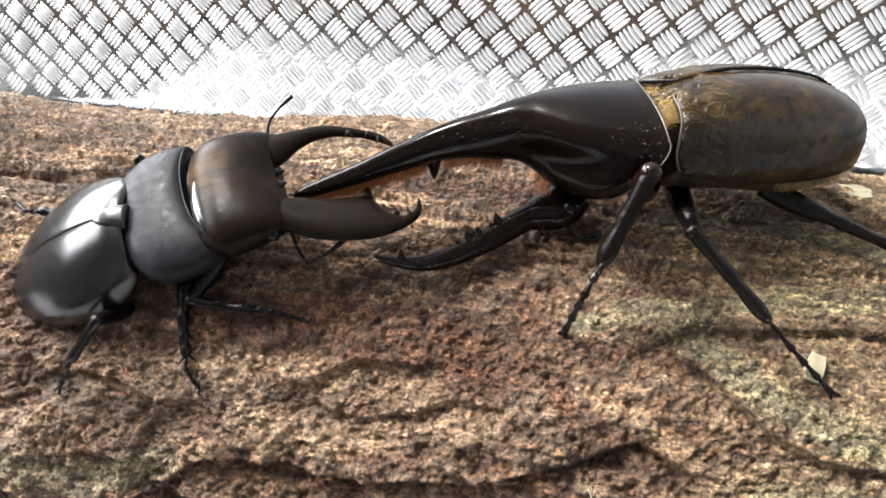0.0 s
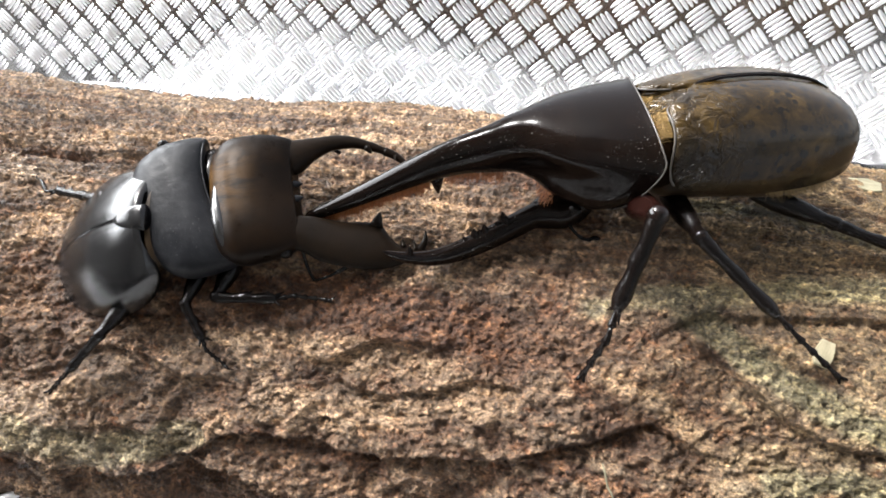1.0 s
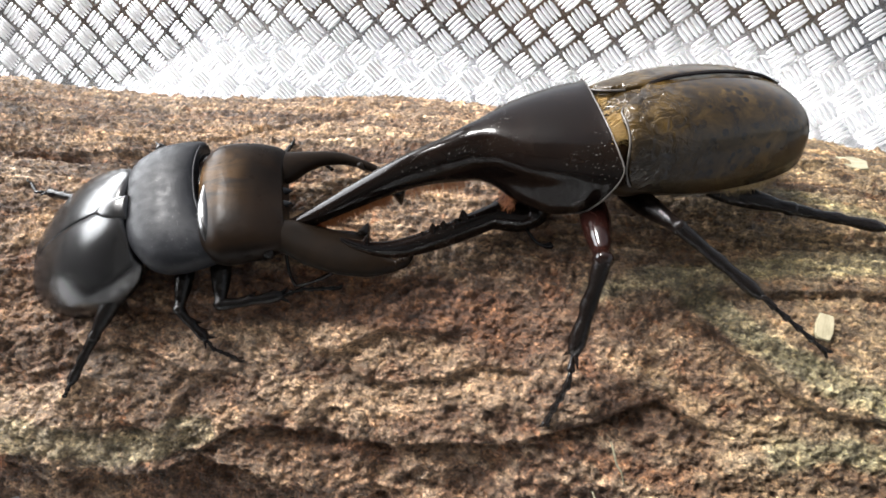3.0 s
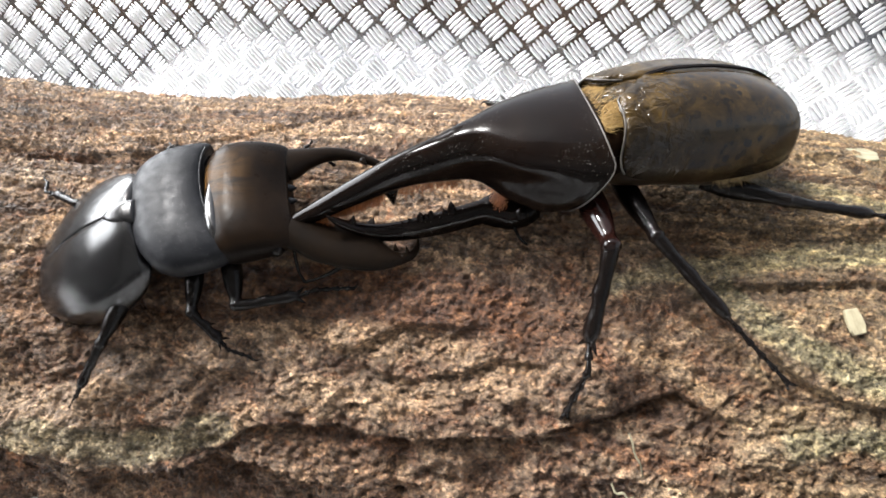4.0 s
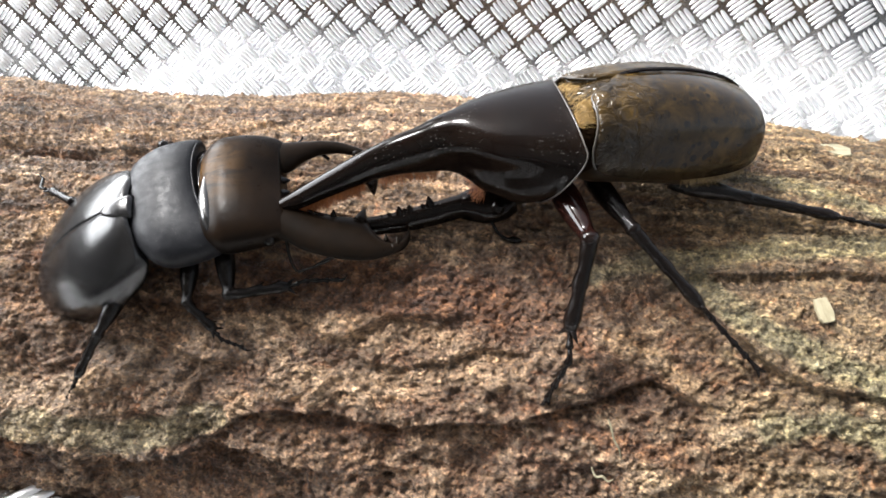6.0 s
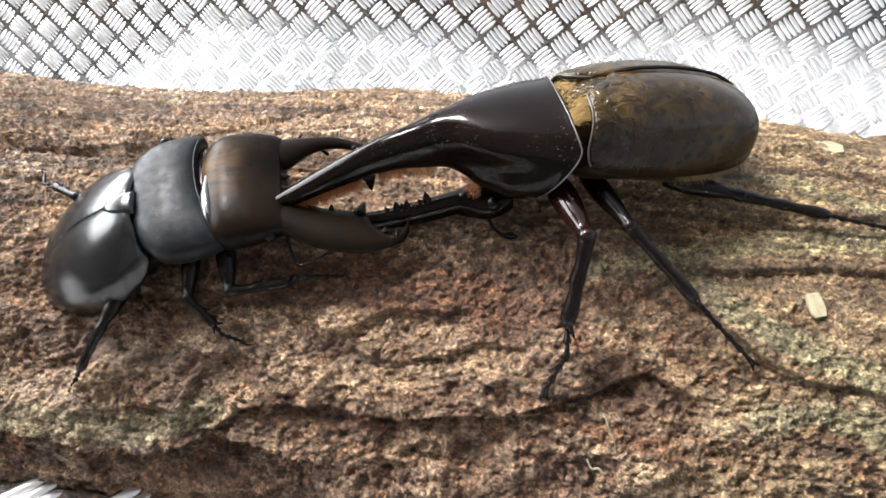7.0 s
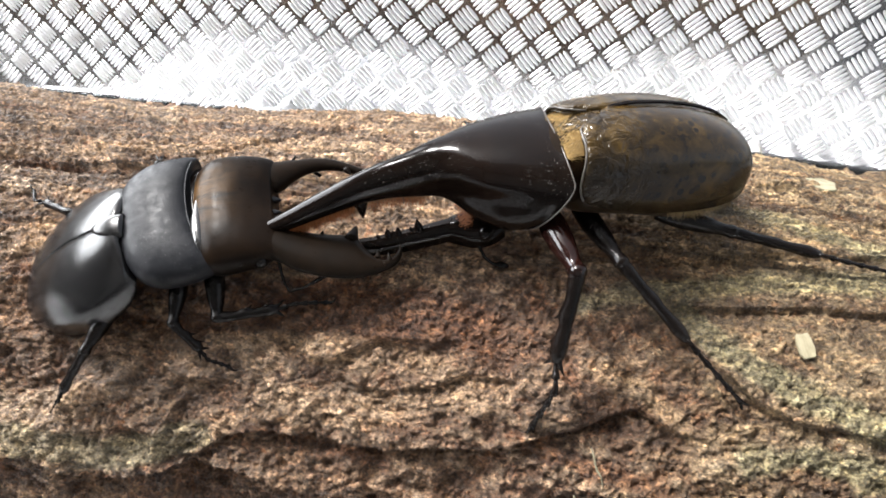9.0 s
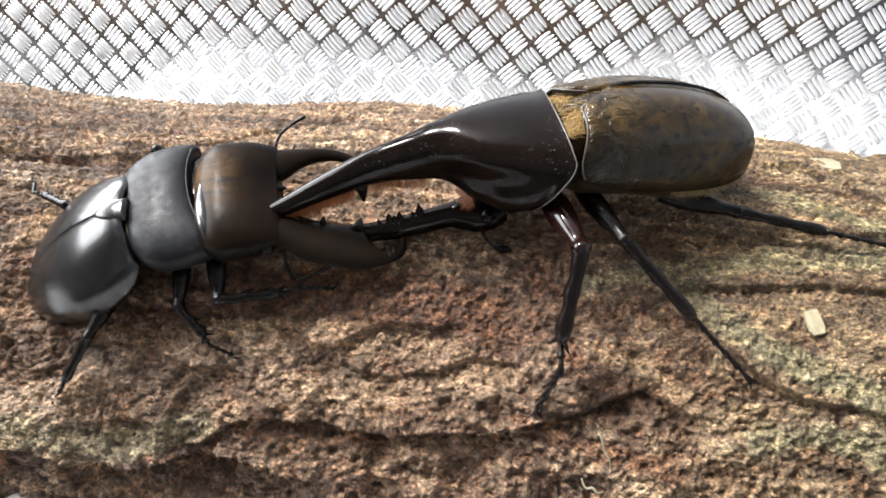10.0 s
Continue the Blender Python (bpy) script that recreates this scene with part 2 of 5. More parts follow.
# the crest of the trunk is not straight: swell (m) along x (m)
CREST = ((-0.30, 0.0012), (-0.23, 0.0008), (-0.20, -0.0010), (-0.18, -0.0021), (-0.155, -0.0028), (-0.133, -0.0019), (-0.108, 0.0000), (-0.085, 0.0021), (-0.062, 0.0032), (-0.04, 0.0034),
         (0.02, 0.0030), (0.078, 0.0015), (0.097, -0.0005), (0.112, -0.0022), (0.123, -0.0042), (0.16, -0.0072))


def smooth(v):
    v = np.clip(v, 0, 1)
    return v * v * (3 - 2 * v)


def terrace(v, steps):
    """Turns a slope into broken plates: flat treads with short steep edges."""
    t = v * steps
    k = np.floor(t)
    return (k + smooth((t - k - 0.58) / 0.26)) / steps


def bark_field(x, a):
    """Radius at x (m) and angle a (radians from the top, towards the camera), and how crusted the surface is, 0 to 1."""
    s = a * LOG_R
    deg = np.degrees(a)
    r = np.full(np.broadcast(x, a).shape, LOG_R + 0.0002)
    r = r + np.interp(x, *zip(*CREST)) * smooth((34 - deg) / 34)
    # the trunk narrows under its belly
    r = r - 0.025 * np.clip((deg - 72) / 48, 0, 1) ** 1.6 * (1 - np.clip((deg - 125) / 40, 0, 1))
    # slow swells
    r = r + 0.0035 * (fbm(x * 14, s * 18, 3.1, 11, 2) - 0.5)
    warp = 0.005 * (fbm(x * 34, s * 34, 0.0, 21, 3) - 0.5)
    fray = 0.0016 * (fbm(x * 150, s * 40, 2.2, 25, 3) - 0.5)
    # lips of overlapping bark
    for knots, height, fade in LIPS:
        kx = [k[0] for k in knots]
        line = np.radians(np.interp(x, kx, [k[1] for k in knots])) * LOG_R + warp * 0.8 + fray
        ends = np.clip((x - kx[0]) / 0.012, 0, 1) * np.clip((kx[-1] - x) / 0.012, 0, 1)
        d = s - line
        step = np.where(d > 0, -np.exp(-np.maximum(d, 0) / fade) * np.clip(d / 0.0012, 0, 1), 0.30 * np.exp(np.minimum(d, 0) / 0.006))
        r = r + height * ends * step
    # long fibrous fissures, strongest on the crown of the trunk
    crown = smooth((36 - deg) / 26)
    calm = 1 - 0.60 * np.clip((x - 0.005) / 0.05, 0, 1) * np.clip((52 - deg) / 12, 0, 1)
    fibre = fbm(x * 8, (s + 0.9 * warp) * 190, 1.7, 31, 4, 0.55, True)
    r = r + 0.0066 * (0.14 + 0.86 * crown) * calm * (fibre - 0.62)
    # broken plates at two sizes, longer along the trunk on its crown
    wide = 46 + 44 * crown
    plates = fbm((x + 0.8 * warp) * 36, (s + 1.2 * warp) * wide, 8.2, 41, 4, 0.52)
    level = terrace(plates, 8.0)
    flank = smooth((deg - 24) / 22)
    r = r + (0.0030 + 0.0065 * flank) * calm * (level - 0.5)
    scabs = terrace(fbm((x + 0.5 * warp) * 105, (s + fray) * (110 + 60 * crown), 5.2, 51, 3, 0.5), 5.0)
    r = r + 0.0034 * (0.45 + 0.55 * calm) * (0.4 + 0.6 * flank) * (scabs - 0.5)
    # lumps and pits low on the flank
    crag = fbm(x * 72, (s + warp) * 82, 6.3, 81, 3, 0.5, True)
    r = r + 0.0024 * smooth((deg - 46) / 16) * (np.clip((crag - 0.46) / 0.3, 0, 1) - 0.6)
    # crumbs
    crumb = fbm(x * 300, s * 360, 4.4, 61, 3, 0.55)
    r = r + 0.0026 * (0.45 + 0.55 * calm) * (crumb - 0.5)
    r = r + 0.0015 * (fbm(x * 760, s * 860, 0.0, 71, 2, 0.6) - 0.5)
    flat_crust = smooth((0.40 * level + 0.20 * scabs + 0.14 * fibre + 0.30 * crumb - 0.44) / 0.20)
    crust = flat_crust + crown * (smooth((0.75 * fibre + 0.35 * crumb - 0.52) / 0.26) - flat_crust)
    return r, crust


def bark_patches(x, a):
    """How much of each kind of patch covers a place, painted shade included: lichen, rust with shade, dark, tan."""
    s = a * LOG_R
    worn = 0.009 * (fbm(x * 90, s * 130, 2.6, 121, 4, 0.6) - 0.5)
    out = {k: np.zeros(np.broadcast(x, a).shape) for k in ("lichen", "rust_and_shade", "dark", "tan")}
    for kind, half, knots in PATCHES:
        kx, ka = [k[0] for k in knots], [radians(k[1]) * LOG_R for k in knots]
        beyond = np.maximum(np.maximum(kx[0] - x, x - kx[-1]), 0)
        d = np.hypot(s - np.interp(x, kx, ka), beyond) + worn
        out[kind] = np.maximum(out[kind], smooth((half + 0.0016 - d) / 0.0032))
    return [out[k] for k in ("lichen", "rust_and_shade", "dark", "tan")]


def build_log():
    xs = np.concatenate([np.linspace(-0.80, -0.240, 60, endpoint=False), np.linspace(-0.240, 0.125, 980), np.linspace(0.128, 0.34, 30)])
    fine = np.radians(np.linspace(-32, 98, 600))
    coarse = np.radians(np.linspace(99, 326, 110))
    ang = np.concatenate([fine, coarse])
    X, A = np.meshgrid(xs, ang, indexing="ij")
    r, crust = bark_field(X, A)
    V = np.stack([X, -r * np.sin(A), LOG_R + r * np.cos(A)], -1)
    V[..., 2] = np.maximum(V[..., 2], 0.0006)
    nu, nv = X.shape
    verts = V.reshape(-1, 3)
    faces = grid_faces(nu, nv, True)[:, ::-1]
    log = tagged(new("log"), "rough brown bark-covered log lying on a metal floor", "log")
    bark = array_mesh("bark", verts, faces, BARK, log)
    lichen, rust_and_shade, dark, tan = bark_patches(X, A)
    for name, four in (("cover", (lichen, rust_and_shade, dark, tan)), ("crust", (crust, crust, crust, np.ones_like(crust)))):
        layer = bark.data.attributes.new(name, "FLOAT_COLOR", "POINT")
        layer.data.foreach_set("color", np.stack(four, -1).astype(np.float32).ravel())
    for end in (0, nu - 1):
        ring = [tuple(v) for v in V[end, ::4]]
        c = np.mean(ring, axis=0)
        n = len(ring)
        tri = [(n, i, (i + 1) % n) for i in range(n)]
        part("cut_end", (ring + [tuple(c)], [], tri), BARK, log, "sawn end grain", smooth=False)
    return log


build_log()

# ---- the tread plates: raised five-bar clusters on a bright sheet ----
PITCH = 0.0312


def bar_mesh():
    """One raised bar, lens-shaped, along x with its foot at z = 0 (m)."""
    rows = []
    for u, w, h in ((-1, 0.0, 0.0), (-0.86, 0.62, 0.55), (-0.5, 0.93, 0.92), (0, 1, 1), (0.5, 0.93, 0.92), (0.86, 0.62, 0.55), (1, 0.0, 0.0)):
        rows.append([(u, -w, 0.0), (u, -0.62 * w, 0.72 * h), (u, 0.0, h), (u, 0.62 * w, 0.72 * h), (u, w, 0.0)])
    return np.array(rows)


def wall_lattice(i, j):
    """Where cluster (i, j) sits on the wall: askew and widening eastward to fit the clusters in the camera's view."""
    return (-0.0561 + 0.03157 * i + 0.0013 * j + 0.000068 * i * i - 0.00015 * i * j + 0.000001 * i ** 3, 0.0676 - 0.00102 * i + 0.0320 * j + 0.00009 * i * j)


def flat_lattice(u, v):
    return lambda i, j: (u + PITCH * i, v + PITCH * j)


def clusters(lattice_at, i0, i1, j0, j1, low, high):
    """Bars of a plate's clusters: centre, direction and half length of each."""
    out = []
    for off, tilt in ((0.0, 45.0), (0.5, -45.0)):
        for i in range(i0, i1):
            for j in range(j0, j1):
                c = np.array(lattice_at(i + off, j + off))
                if not low < c[1] < high:
                    continue
                along = np.array(lattice_at(i + off + 0.5, j + off)) - np.array(lattice_at(i + off - 0.5, j + off))
                a = radians(tilt) + math.atan2(along[1], along[0])
                grow = np.linalg.norm(along) / PITCH
                d, s = np.array([math.cos(a), math.sin(a)]), np.array([-math.sin(a), math.cos(a)])
                for k in range(-2, 3):
                    out.append((c + s * k * 0.00415 * grow, d, grow * (0.0092, 0.0101, 0.0105)[2 - abs(k)]))
    return out


def bars(name, plane, rows, mat, parent):
    """All bars of a plate in one mesh; plane gives the 3D point of (u, v, height)."""
    unit = bar_mesh()
    nu, nv = unit.shape[:2]
    quad = grid_faces(nu, nv)
    verts, faces = [], []
    flat = unit.reshape(-1, 3)
    for c, d, half in rows:
        s = np.array([-d[1], d[0]])
        uv = c + flat[:, :1] * half * d + flat[:, 1:2] * 0.00200 * s
        verts.append(plane(uv[:, 0], uv[:, 1], flat[:, 2] * 0.0017 - 0.0001))
        faces.append(quad + nu * nv * len(faces))
    ob = array_mesh(name, np.concatenate(verts), np.concatenate(faces), mat, parent)
    return ob


WALL_Y = 0.4225


def sag(x, z):
    """The thin wall sheet is not quite flat: it bulges, and its leans are set so reflections fit the camera's view."""
    lean = np.interp(x, (-0.60, -0.42, -0.34, -0.26, -0.14, -0.08, -0.02, 0.03, 0.10, 0.20, 0.32, 0.45), (-0.10, -0.09, -0.03, -0.015, -0.02, -0.045, -0.085, -0.06, 0.0, 0.005, -0.03, -0.04))
    return 0.010 * np.exp(-((x - 0.075) / 0.055) ** 2) - 0.006 * np.sin(x * 11 + 0.8) + lean * (z - 0.08)


def wall_point(u, v, h):
    return np.stack([u, WALL_Y - sag(u, v) - h, v], -1)


def floor_point(u, v, h):
    return np.stack([u, v, 0 * u + h], -1)


def sheet(name, plane, u0, u1, v0, v1, nu, nv, mat):
    U, V = np.meshgrid(np.linspace(u0, u1, nu), np.linspace(v0, v1, nv), indexing="ij")
    front = plane(U.ravel(), V.ravel(), 0 * U.ravel())
    back = plane(U.ravel(), V.ravel(), 0 * U.ravel() - 0.003)
    f = grid_faces(nu, nv)
    n = nu * nv
    edge = []
    ids = np.arange(n).reshape(nu, nv)
    for loop in (ids[0, :], ids[-1, ::-1], ids[::-1, 0], ids[:, -1]):
        edge += [(a, b, b + n, a + n) for a, b in zip(loop, loop[1:])]
    return array_mesh(name, np.concatenate([front, back]), np.concatenate([f, f[:, ::-1] + n, np.array(edge)]), mat)


floor = tagged(sheet("floor", floor_point, -0.66, 0.90, -0.40, 0.43, 12, 12, PLATE), "bright aluminium five-bar tread plate floor", "floor", kind="structure")
wall = tagged(sheet("wall_north", wall_point, -0.90, 0.90, 0.0005, 0.22, 260, 18, PLATE), "bright aluminium five-bar tread plate wall", "wall", kind="structure")
bars("raised_bars", wall_point, clusters(wall_lattice, -26, 17, -4, 6, 0.012, 0.20), BAR, wall)
bars("raised_bars", floor_point, clusters(flat_lattice(0.004, 0.300), -16, 15, -6, 4, 0.13, 0.405), BAR, floor)


# ---- unseen ground added round it, darker than the plate to dim the wall's reflections ----
def ground_material():
    m, n, l, p = material("grey_concrete")
    vec = coords(n, l)
    l.new(ramp(n, l, noise_tex(n, l, vec, 3, 6, 0.65), [(0.3, (0.15, 0.145, 0.135)), (0.7, (0.24, 0.235, 0.225))]), p.inputs["Base Color"])
    p.inputs["Roughness"].default_value = 0.9
    bump(n, l, p, noise_tex(n, l, vec, 90, 4, 0.6), 0.002, 0.4)
    return m


ground = tagged(part("ground", ([(-300, -300, -0.006), (300, -300, -0.006), (300, 300, -0.006), (-300, 300, -0.006)], [], [(0, 1, 2, 3)]), ground_material(), smooth=False), "plain grey concrete ground, unseen and added", "ground", kind="structure")


# ---- an unseen plain wall added to the west, its opening framing the added lamp ----
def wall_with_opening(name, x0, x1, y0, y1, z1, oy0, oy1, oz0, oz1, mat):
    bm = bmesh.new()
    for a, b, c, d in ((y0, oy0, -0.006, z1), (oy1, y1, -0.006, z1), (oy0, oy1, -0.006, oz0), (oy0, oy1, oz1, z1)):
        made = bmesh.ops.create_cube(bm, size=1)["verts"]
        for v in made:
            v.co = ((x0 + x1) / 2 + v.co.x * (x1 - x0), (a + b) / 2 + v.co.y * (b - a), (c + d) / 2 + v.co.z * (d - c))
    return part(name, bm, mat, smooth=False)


def plain_material():
    m, n, l, p = material("plain_plaster")
    vec = coords(n, l)
    l.new(ramp(n, l, noise_tex(n, l, vec, 6, 5, 0.6), [(0.3, (0.46, 0.45, 0.43)), (0.7, (0.54, 0.53, 0.51))]), p.inputs["Base Color"])
    p.inputs["Roughness"].default_value = 0.9
    bump(n, l, p, noise_tex(n, l, vec, 60, 4, 0.6), 0.002, 0.4)
    return m


tagged(wall_with_opening("added_wall_west", -1.00, -0.92, -1.5, 1.4, 1.5, -0.46, 0.82, 0.44, 1.00, plain_material()), "unseen grey plaster wall added with an opening for the west lamp", "wall", kind="structure")


def slab(name, x0, x1, y0, y1, z0, z1, mat):
    bm = bmesh.new()
    for v in bmesh.ops.create_cube(bm, size=1)["verts"]:
        v.co = ((x0 + x1) / 2 + v.co.x * (x1 - x0), (y0 + y1) / 2 + v.co.y * (y1 - y0), (z0 + z1) / 2 + v.co.z * (z1 - z0))
    return part(name, bm, mat, smooth=False)


# fitted to the white corner in the camera's view; unseen length added as reflector
PLATFORM_Z = 0.1045


def platform_point(u, v, h):
    return np.stack([u, v, 0 * u + PLATFORM_Z + h], -1)


platform = tagged(slab("platform", -0.62, 0.70, -0.398, -0.0925, 0.0004, PLATFORM_Z, PLATE), "bright aluminium tread plate platform added against the log", "platform", kind="structure")
bars("raised_bars", platform_point, clusters(flat_lattice(0.004, -0.100), -15, 5, -4, 1, -0.20, -0.088), BAR, platform)
# unseen ceiling and wall, added to block sky reflections and bounce soft light
tagged(slab("ceiling", -0.998, 1.5, -1.497, -0.35, 1.504, 1.58, plain_material()), "unseen grey plaster ceiling, added, that ends before the log", "ceiling", kind="structure")
tagged(slab("added_wall_south", -0.998, 1.5, -1.58, -1.503, -0.006, 1.50, plain_material()), "unseen grey plaster wall added to the south", "wall", kind="structure")

# ---- tools for the two beetles; their parts are drawn in millimetres ----
MM = 0.001


def curve_through(knots, m):
    """m samples of a smooth curve through rows of numbers."""
    k = np.array(knots, dtype=float)
    n = len(k)
    t = np.linspace(0, n - 1, m)
    i = np.clip(t.astype(int), 0, n - 2)
    u = (t - i)[:, None]
    p0, p1, p2, p3 = k[np.maximum(i - 1, 0)], k[i], k[i + 1], k[np.minimum(i + 2, n - 1)]
    return 0.5 * (2 * p1 + (p2 - p0) * u + (2 * p0 - 5 * p1 + 4 * p2 - p3) * u ** 2 + (3 * p1 - p0 - 3 * p2 + p3) * u ** 3)


def signed_power(v, p):
    return np.sign(v) * np.abs(v) ** p


def loft(rings):
    """A closed skin over rings of equal length."""
    bm = bmesh.new()
    rows = [[bm.verts.new(tuple(float(c) * MM for c in v)) for v in ring] for ring in rings]
    n = len(rows[0])
    for a, b in zip(rows, rows[1:]):
        for j in range(n):
            bm.faces.new((a[j], a[(j + 1) % n], b[(j + 1) % n], b[j]))
    bm.faces.new(rows[0][::-1])
    bm.faces.new(rows[-1])
    bmesh.ops.recalc_face_normals(bm, faces=bm.faces)
    return bm


def body_rings(knots, m=40, n=36, p=0.85):
    """Rings across x from rows of x, yc, zc, half width, height above, height below."""
    a = np.linspace(0, 2 * np.pi, n, endpoint=False)
    out = []
    for x, yc, zc, w, hu, hd in curve_through(knots, m):
        w, hu, hd = max(w, 0.05), max(hu, 0.05), max(hd, 0.05)
        s = signed_power(np.sin(a), p)
        out.append(np.stack([np.full(n, x), yc + w * signed_power(np.cos(a), p), zc + np.where(s > 0, hu, hd) * s], 1))
    return out


def tube_rings(knots, m=20, n=10, flat=1.0):
    """Rings round a path from rows of x, y, z, radius."""
    c = curve_through(knots, m)
    pts, rad = c[:, :3], np.maximum(c[:, 3], 0.03)
    tan = np.gradient(pts, axis=0)
    tan /= np.linalg.norm(tan, axis=1)[:, None] + 1e-9
    a = np.linspace(0, 2 * np.pi, n, endpoint=False)
    ref = np.array([0.13, 0.21, 1.0])
    out = []
    for q, t, r in zip(pts, tan, rad):
        s = np.cross(ref, t)
        s /= np.linalg.norm(s) + 1e-9
        u = np.cross(t, s)
        out.append(q + r * (np.cos(a)[:, None] * s + flat * np.sin(a)[:, None] * u))
    return out


def join(*bms):
    out = bmesh.new()
    for b in bms:
        me = bpy.data.meshes.new("tmp")
        b.to_mesh(me)
        b.free()
        out.from_mesh(me)
        bpy.data.meshes.remove(me)
    return out


def spike(base, tip, r, n=8):
    b, t = np.array(base, float), np.array(tip, float)
    return loft(tube_rings([(*b, r), (*(b + 0.5 * (t - b)), r * 0.62), (*(b + 0.85 * (t - b)), r * 0.25), (*t, 0.05)], 7, n))


def hairs(roots, direction, length, width, seed, spread=0.5, bend=0.3):
    """Fine curved hairs, each a slim three-sided blade."""
    rng = np.random.default_rng(seed)
    verts, faces = [], []
    d0 = np.array(direction, float)
    for r in roots:
        d = d0 + rng.normal(0, spread, 3)
        d /= np.linalg.norm(d)
        side = np.cross(d, rng.normal(0, 1, 3))
        side /= np.linalg.norm(side) + 1e-9
        ln = length * rng.uniform(0.6, 1.2)
        sag = rng.normal(0, bend, 3) * ln
        k = len(verts)
        r = np.array(r, float)
        for f, wd in ((0, 1), (0.5, 0.8), (1.0, 0.1)):
            c = r + d * ln * f + sag * f * f * 0.5
            up = np.cross(d, side)
            for j in range(3):
                an = 2.0944 * j
                verts.append(tuple((c + width * wd * (np.cos(an) * side + np.sin(an) * up)) * MM))
        for s in (0, 3):
            for j in range(3):
                faces.append((k + s + j, k + s + (j + 1) % 3, k + s + 3 + (j + 1) % 3, k + s + 3 + j))
    return verts, [], faces


def chitin(name, colour, colour2, rough, rough2, coat=0.0, specks=0.0, scale=300.0, relief=0.00006, spec=0.4, film=0.0):
    m, n, l, p = material(name)
    vec = coords(n, l)
    blot = noise_tex(n, l, vec, 70, 5, 0.6, 0.4)
    col = ramp(n, l, blot, [(0.32, colour), (0.68, colour2)])
    fine = noise_tex(n, l, vec, scale, 5, 0.65)
    rgh = ranged(n, l, fine, 0.3, 0.7, rough, rough2)
    if specks:
        dust = ranged(n, l, noise_tex(n, l, vec, 2400, 2, 0.5), 0.69, 0.74, 0, specks)
        patchy = ranged(n, l, noise_tex(n, l, vec, 60, 3, 0.5), 0.45, 0.65)
        both = n.new("ShaderNodeMath")
        both.operation = "MULTIPLY"
        l.new(dust, both.inputs[0]), l.new(patchy, both.inputs[1])
        col = mix(n, l, both.outputs[0], col, (0.55, 0.53, 0.50))
    if film:  # thin worn dust film in cloudy patches
        cloud = ranged(n, l, noise_tex(n, l, vec, 150, 7, 0.68, 0.8), 0.44, 0.66, 0, film)
        col = mix(n, l, cloud, col, (0.034, 0.034, 0.037))
    l.new(col, p.inputs["Base Color"])
    l.new(rgh, p.inputs["Roughness"])
    p.inputs["Coat Weight"].default_value = coat
    p.inputs["Coat Roughness"].default_value = 0.12
    p.inputs["Specular IOR Level"].default_value = spec
    b = bump(n, l, p, fine, relief, 0.6)
    bump(n, l, p, noise_tex(n, l, vec, 55, 3, 0.5), 0.0006, 0.35, b)
    return m


def spotted_wing_material():
    m, n, l, p = material("olive_wing_case")
    vec = coords(n, l)
    base = ramp(n, l, noise_tex(n, l, vec, 130, 7, 0.66, 0.6), [(0.34, (0.0075, 0.0050, 0.0026)), (0.5, (0.0225, 0.0138, 0.0046)), (0.66, (0.050, 0.0305, 0.0090))])
    vor = n.new("ShaderNodeTexVoronoi")
    vor.inputs["Scale"].default_value = 330
    l.new(vec, vor.inputs["Vector"])
    dots = ranged(n, l, vor.outputs["Distance"], 0.27, 0.38, 1, 0)
    some = mul(n, l, ranged(n, l, noise_tex(n, l, vec, 260, 2, 0.5), 0.36, 0.44), ranged(n, l, axis(n, l, "X"), -0.006, -0.016))
    both = n.new("ShaderNodeMath")
    both.operation = "MULTIPLY"
    l.new(dots, both.inputs[0]), l.new(some, both.inputs[1])
    col = mix(n, l, mul(n, l, both.outputs[0], 0.92), base, (0.005, 0.0038, 0.0024))
    # darker towards the lower front, greyer brown towards the lower edge
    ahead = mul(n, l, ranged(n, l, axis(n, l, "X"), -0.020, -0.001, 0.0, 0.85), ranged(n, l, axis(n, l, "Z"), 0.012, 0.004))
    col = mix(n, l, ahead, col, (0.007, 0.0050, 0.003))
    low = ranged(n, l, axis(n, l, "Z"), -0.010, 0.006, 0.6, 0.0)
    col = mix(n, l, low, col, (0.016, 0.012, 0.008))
    l.new(col, p.inputs["Base Color"])
    l.new(ranged(n, l, noise_tex(n, l, vec, 260, 4, 0.6), 0.3, 0.7, 0.10, 0.22), p.inputs["Roughness"])
    p.inputs["Specular IOR Level"].default_value = 0.24
    wrinkle = noise_tex(n, l, coords(n, l, (1, 1, 1)), 300, 3, 0.55, 0.6)
    front = ranged(n, l, axis(n, l, "X"), -0.016, -0.003)
    amt = n.new("ShaderNodeMath")
    amt.operation = "MULTIPLY"
    l.new(wrinkle, amt.inputs[0]), l.new(front, amt.inputs[1])
    b = bump(n, l, p, amt.outputs[0], 0.0016, 0.9)
    bump(n, l, p, noise_tex(n, l, vec, 500, 4, 0.6), 0.00012, 0.6, b)
    return m


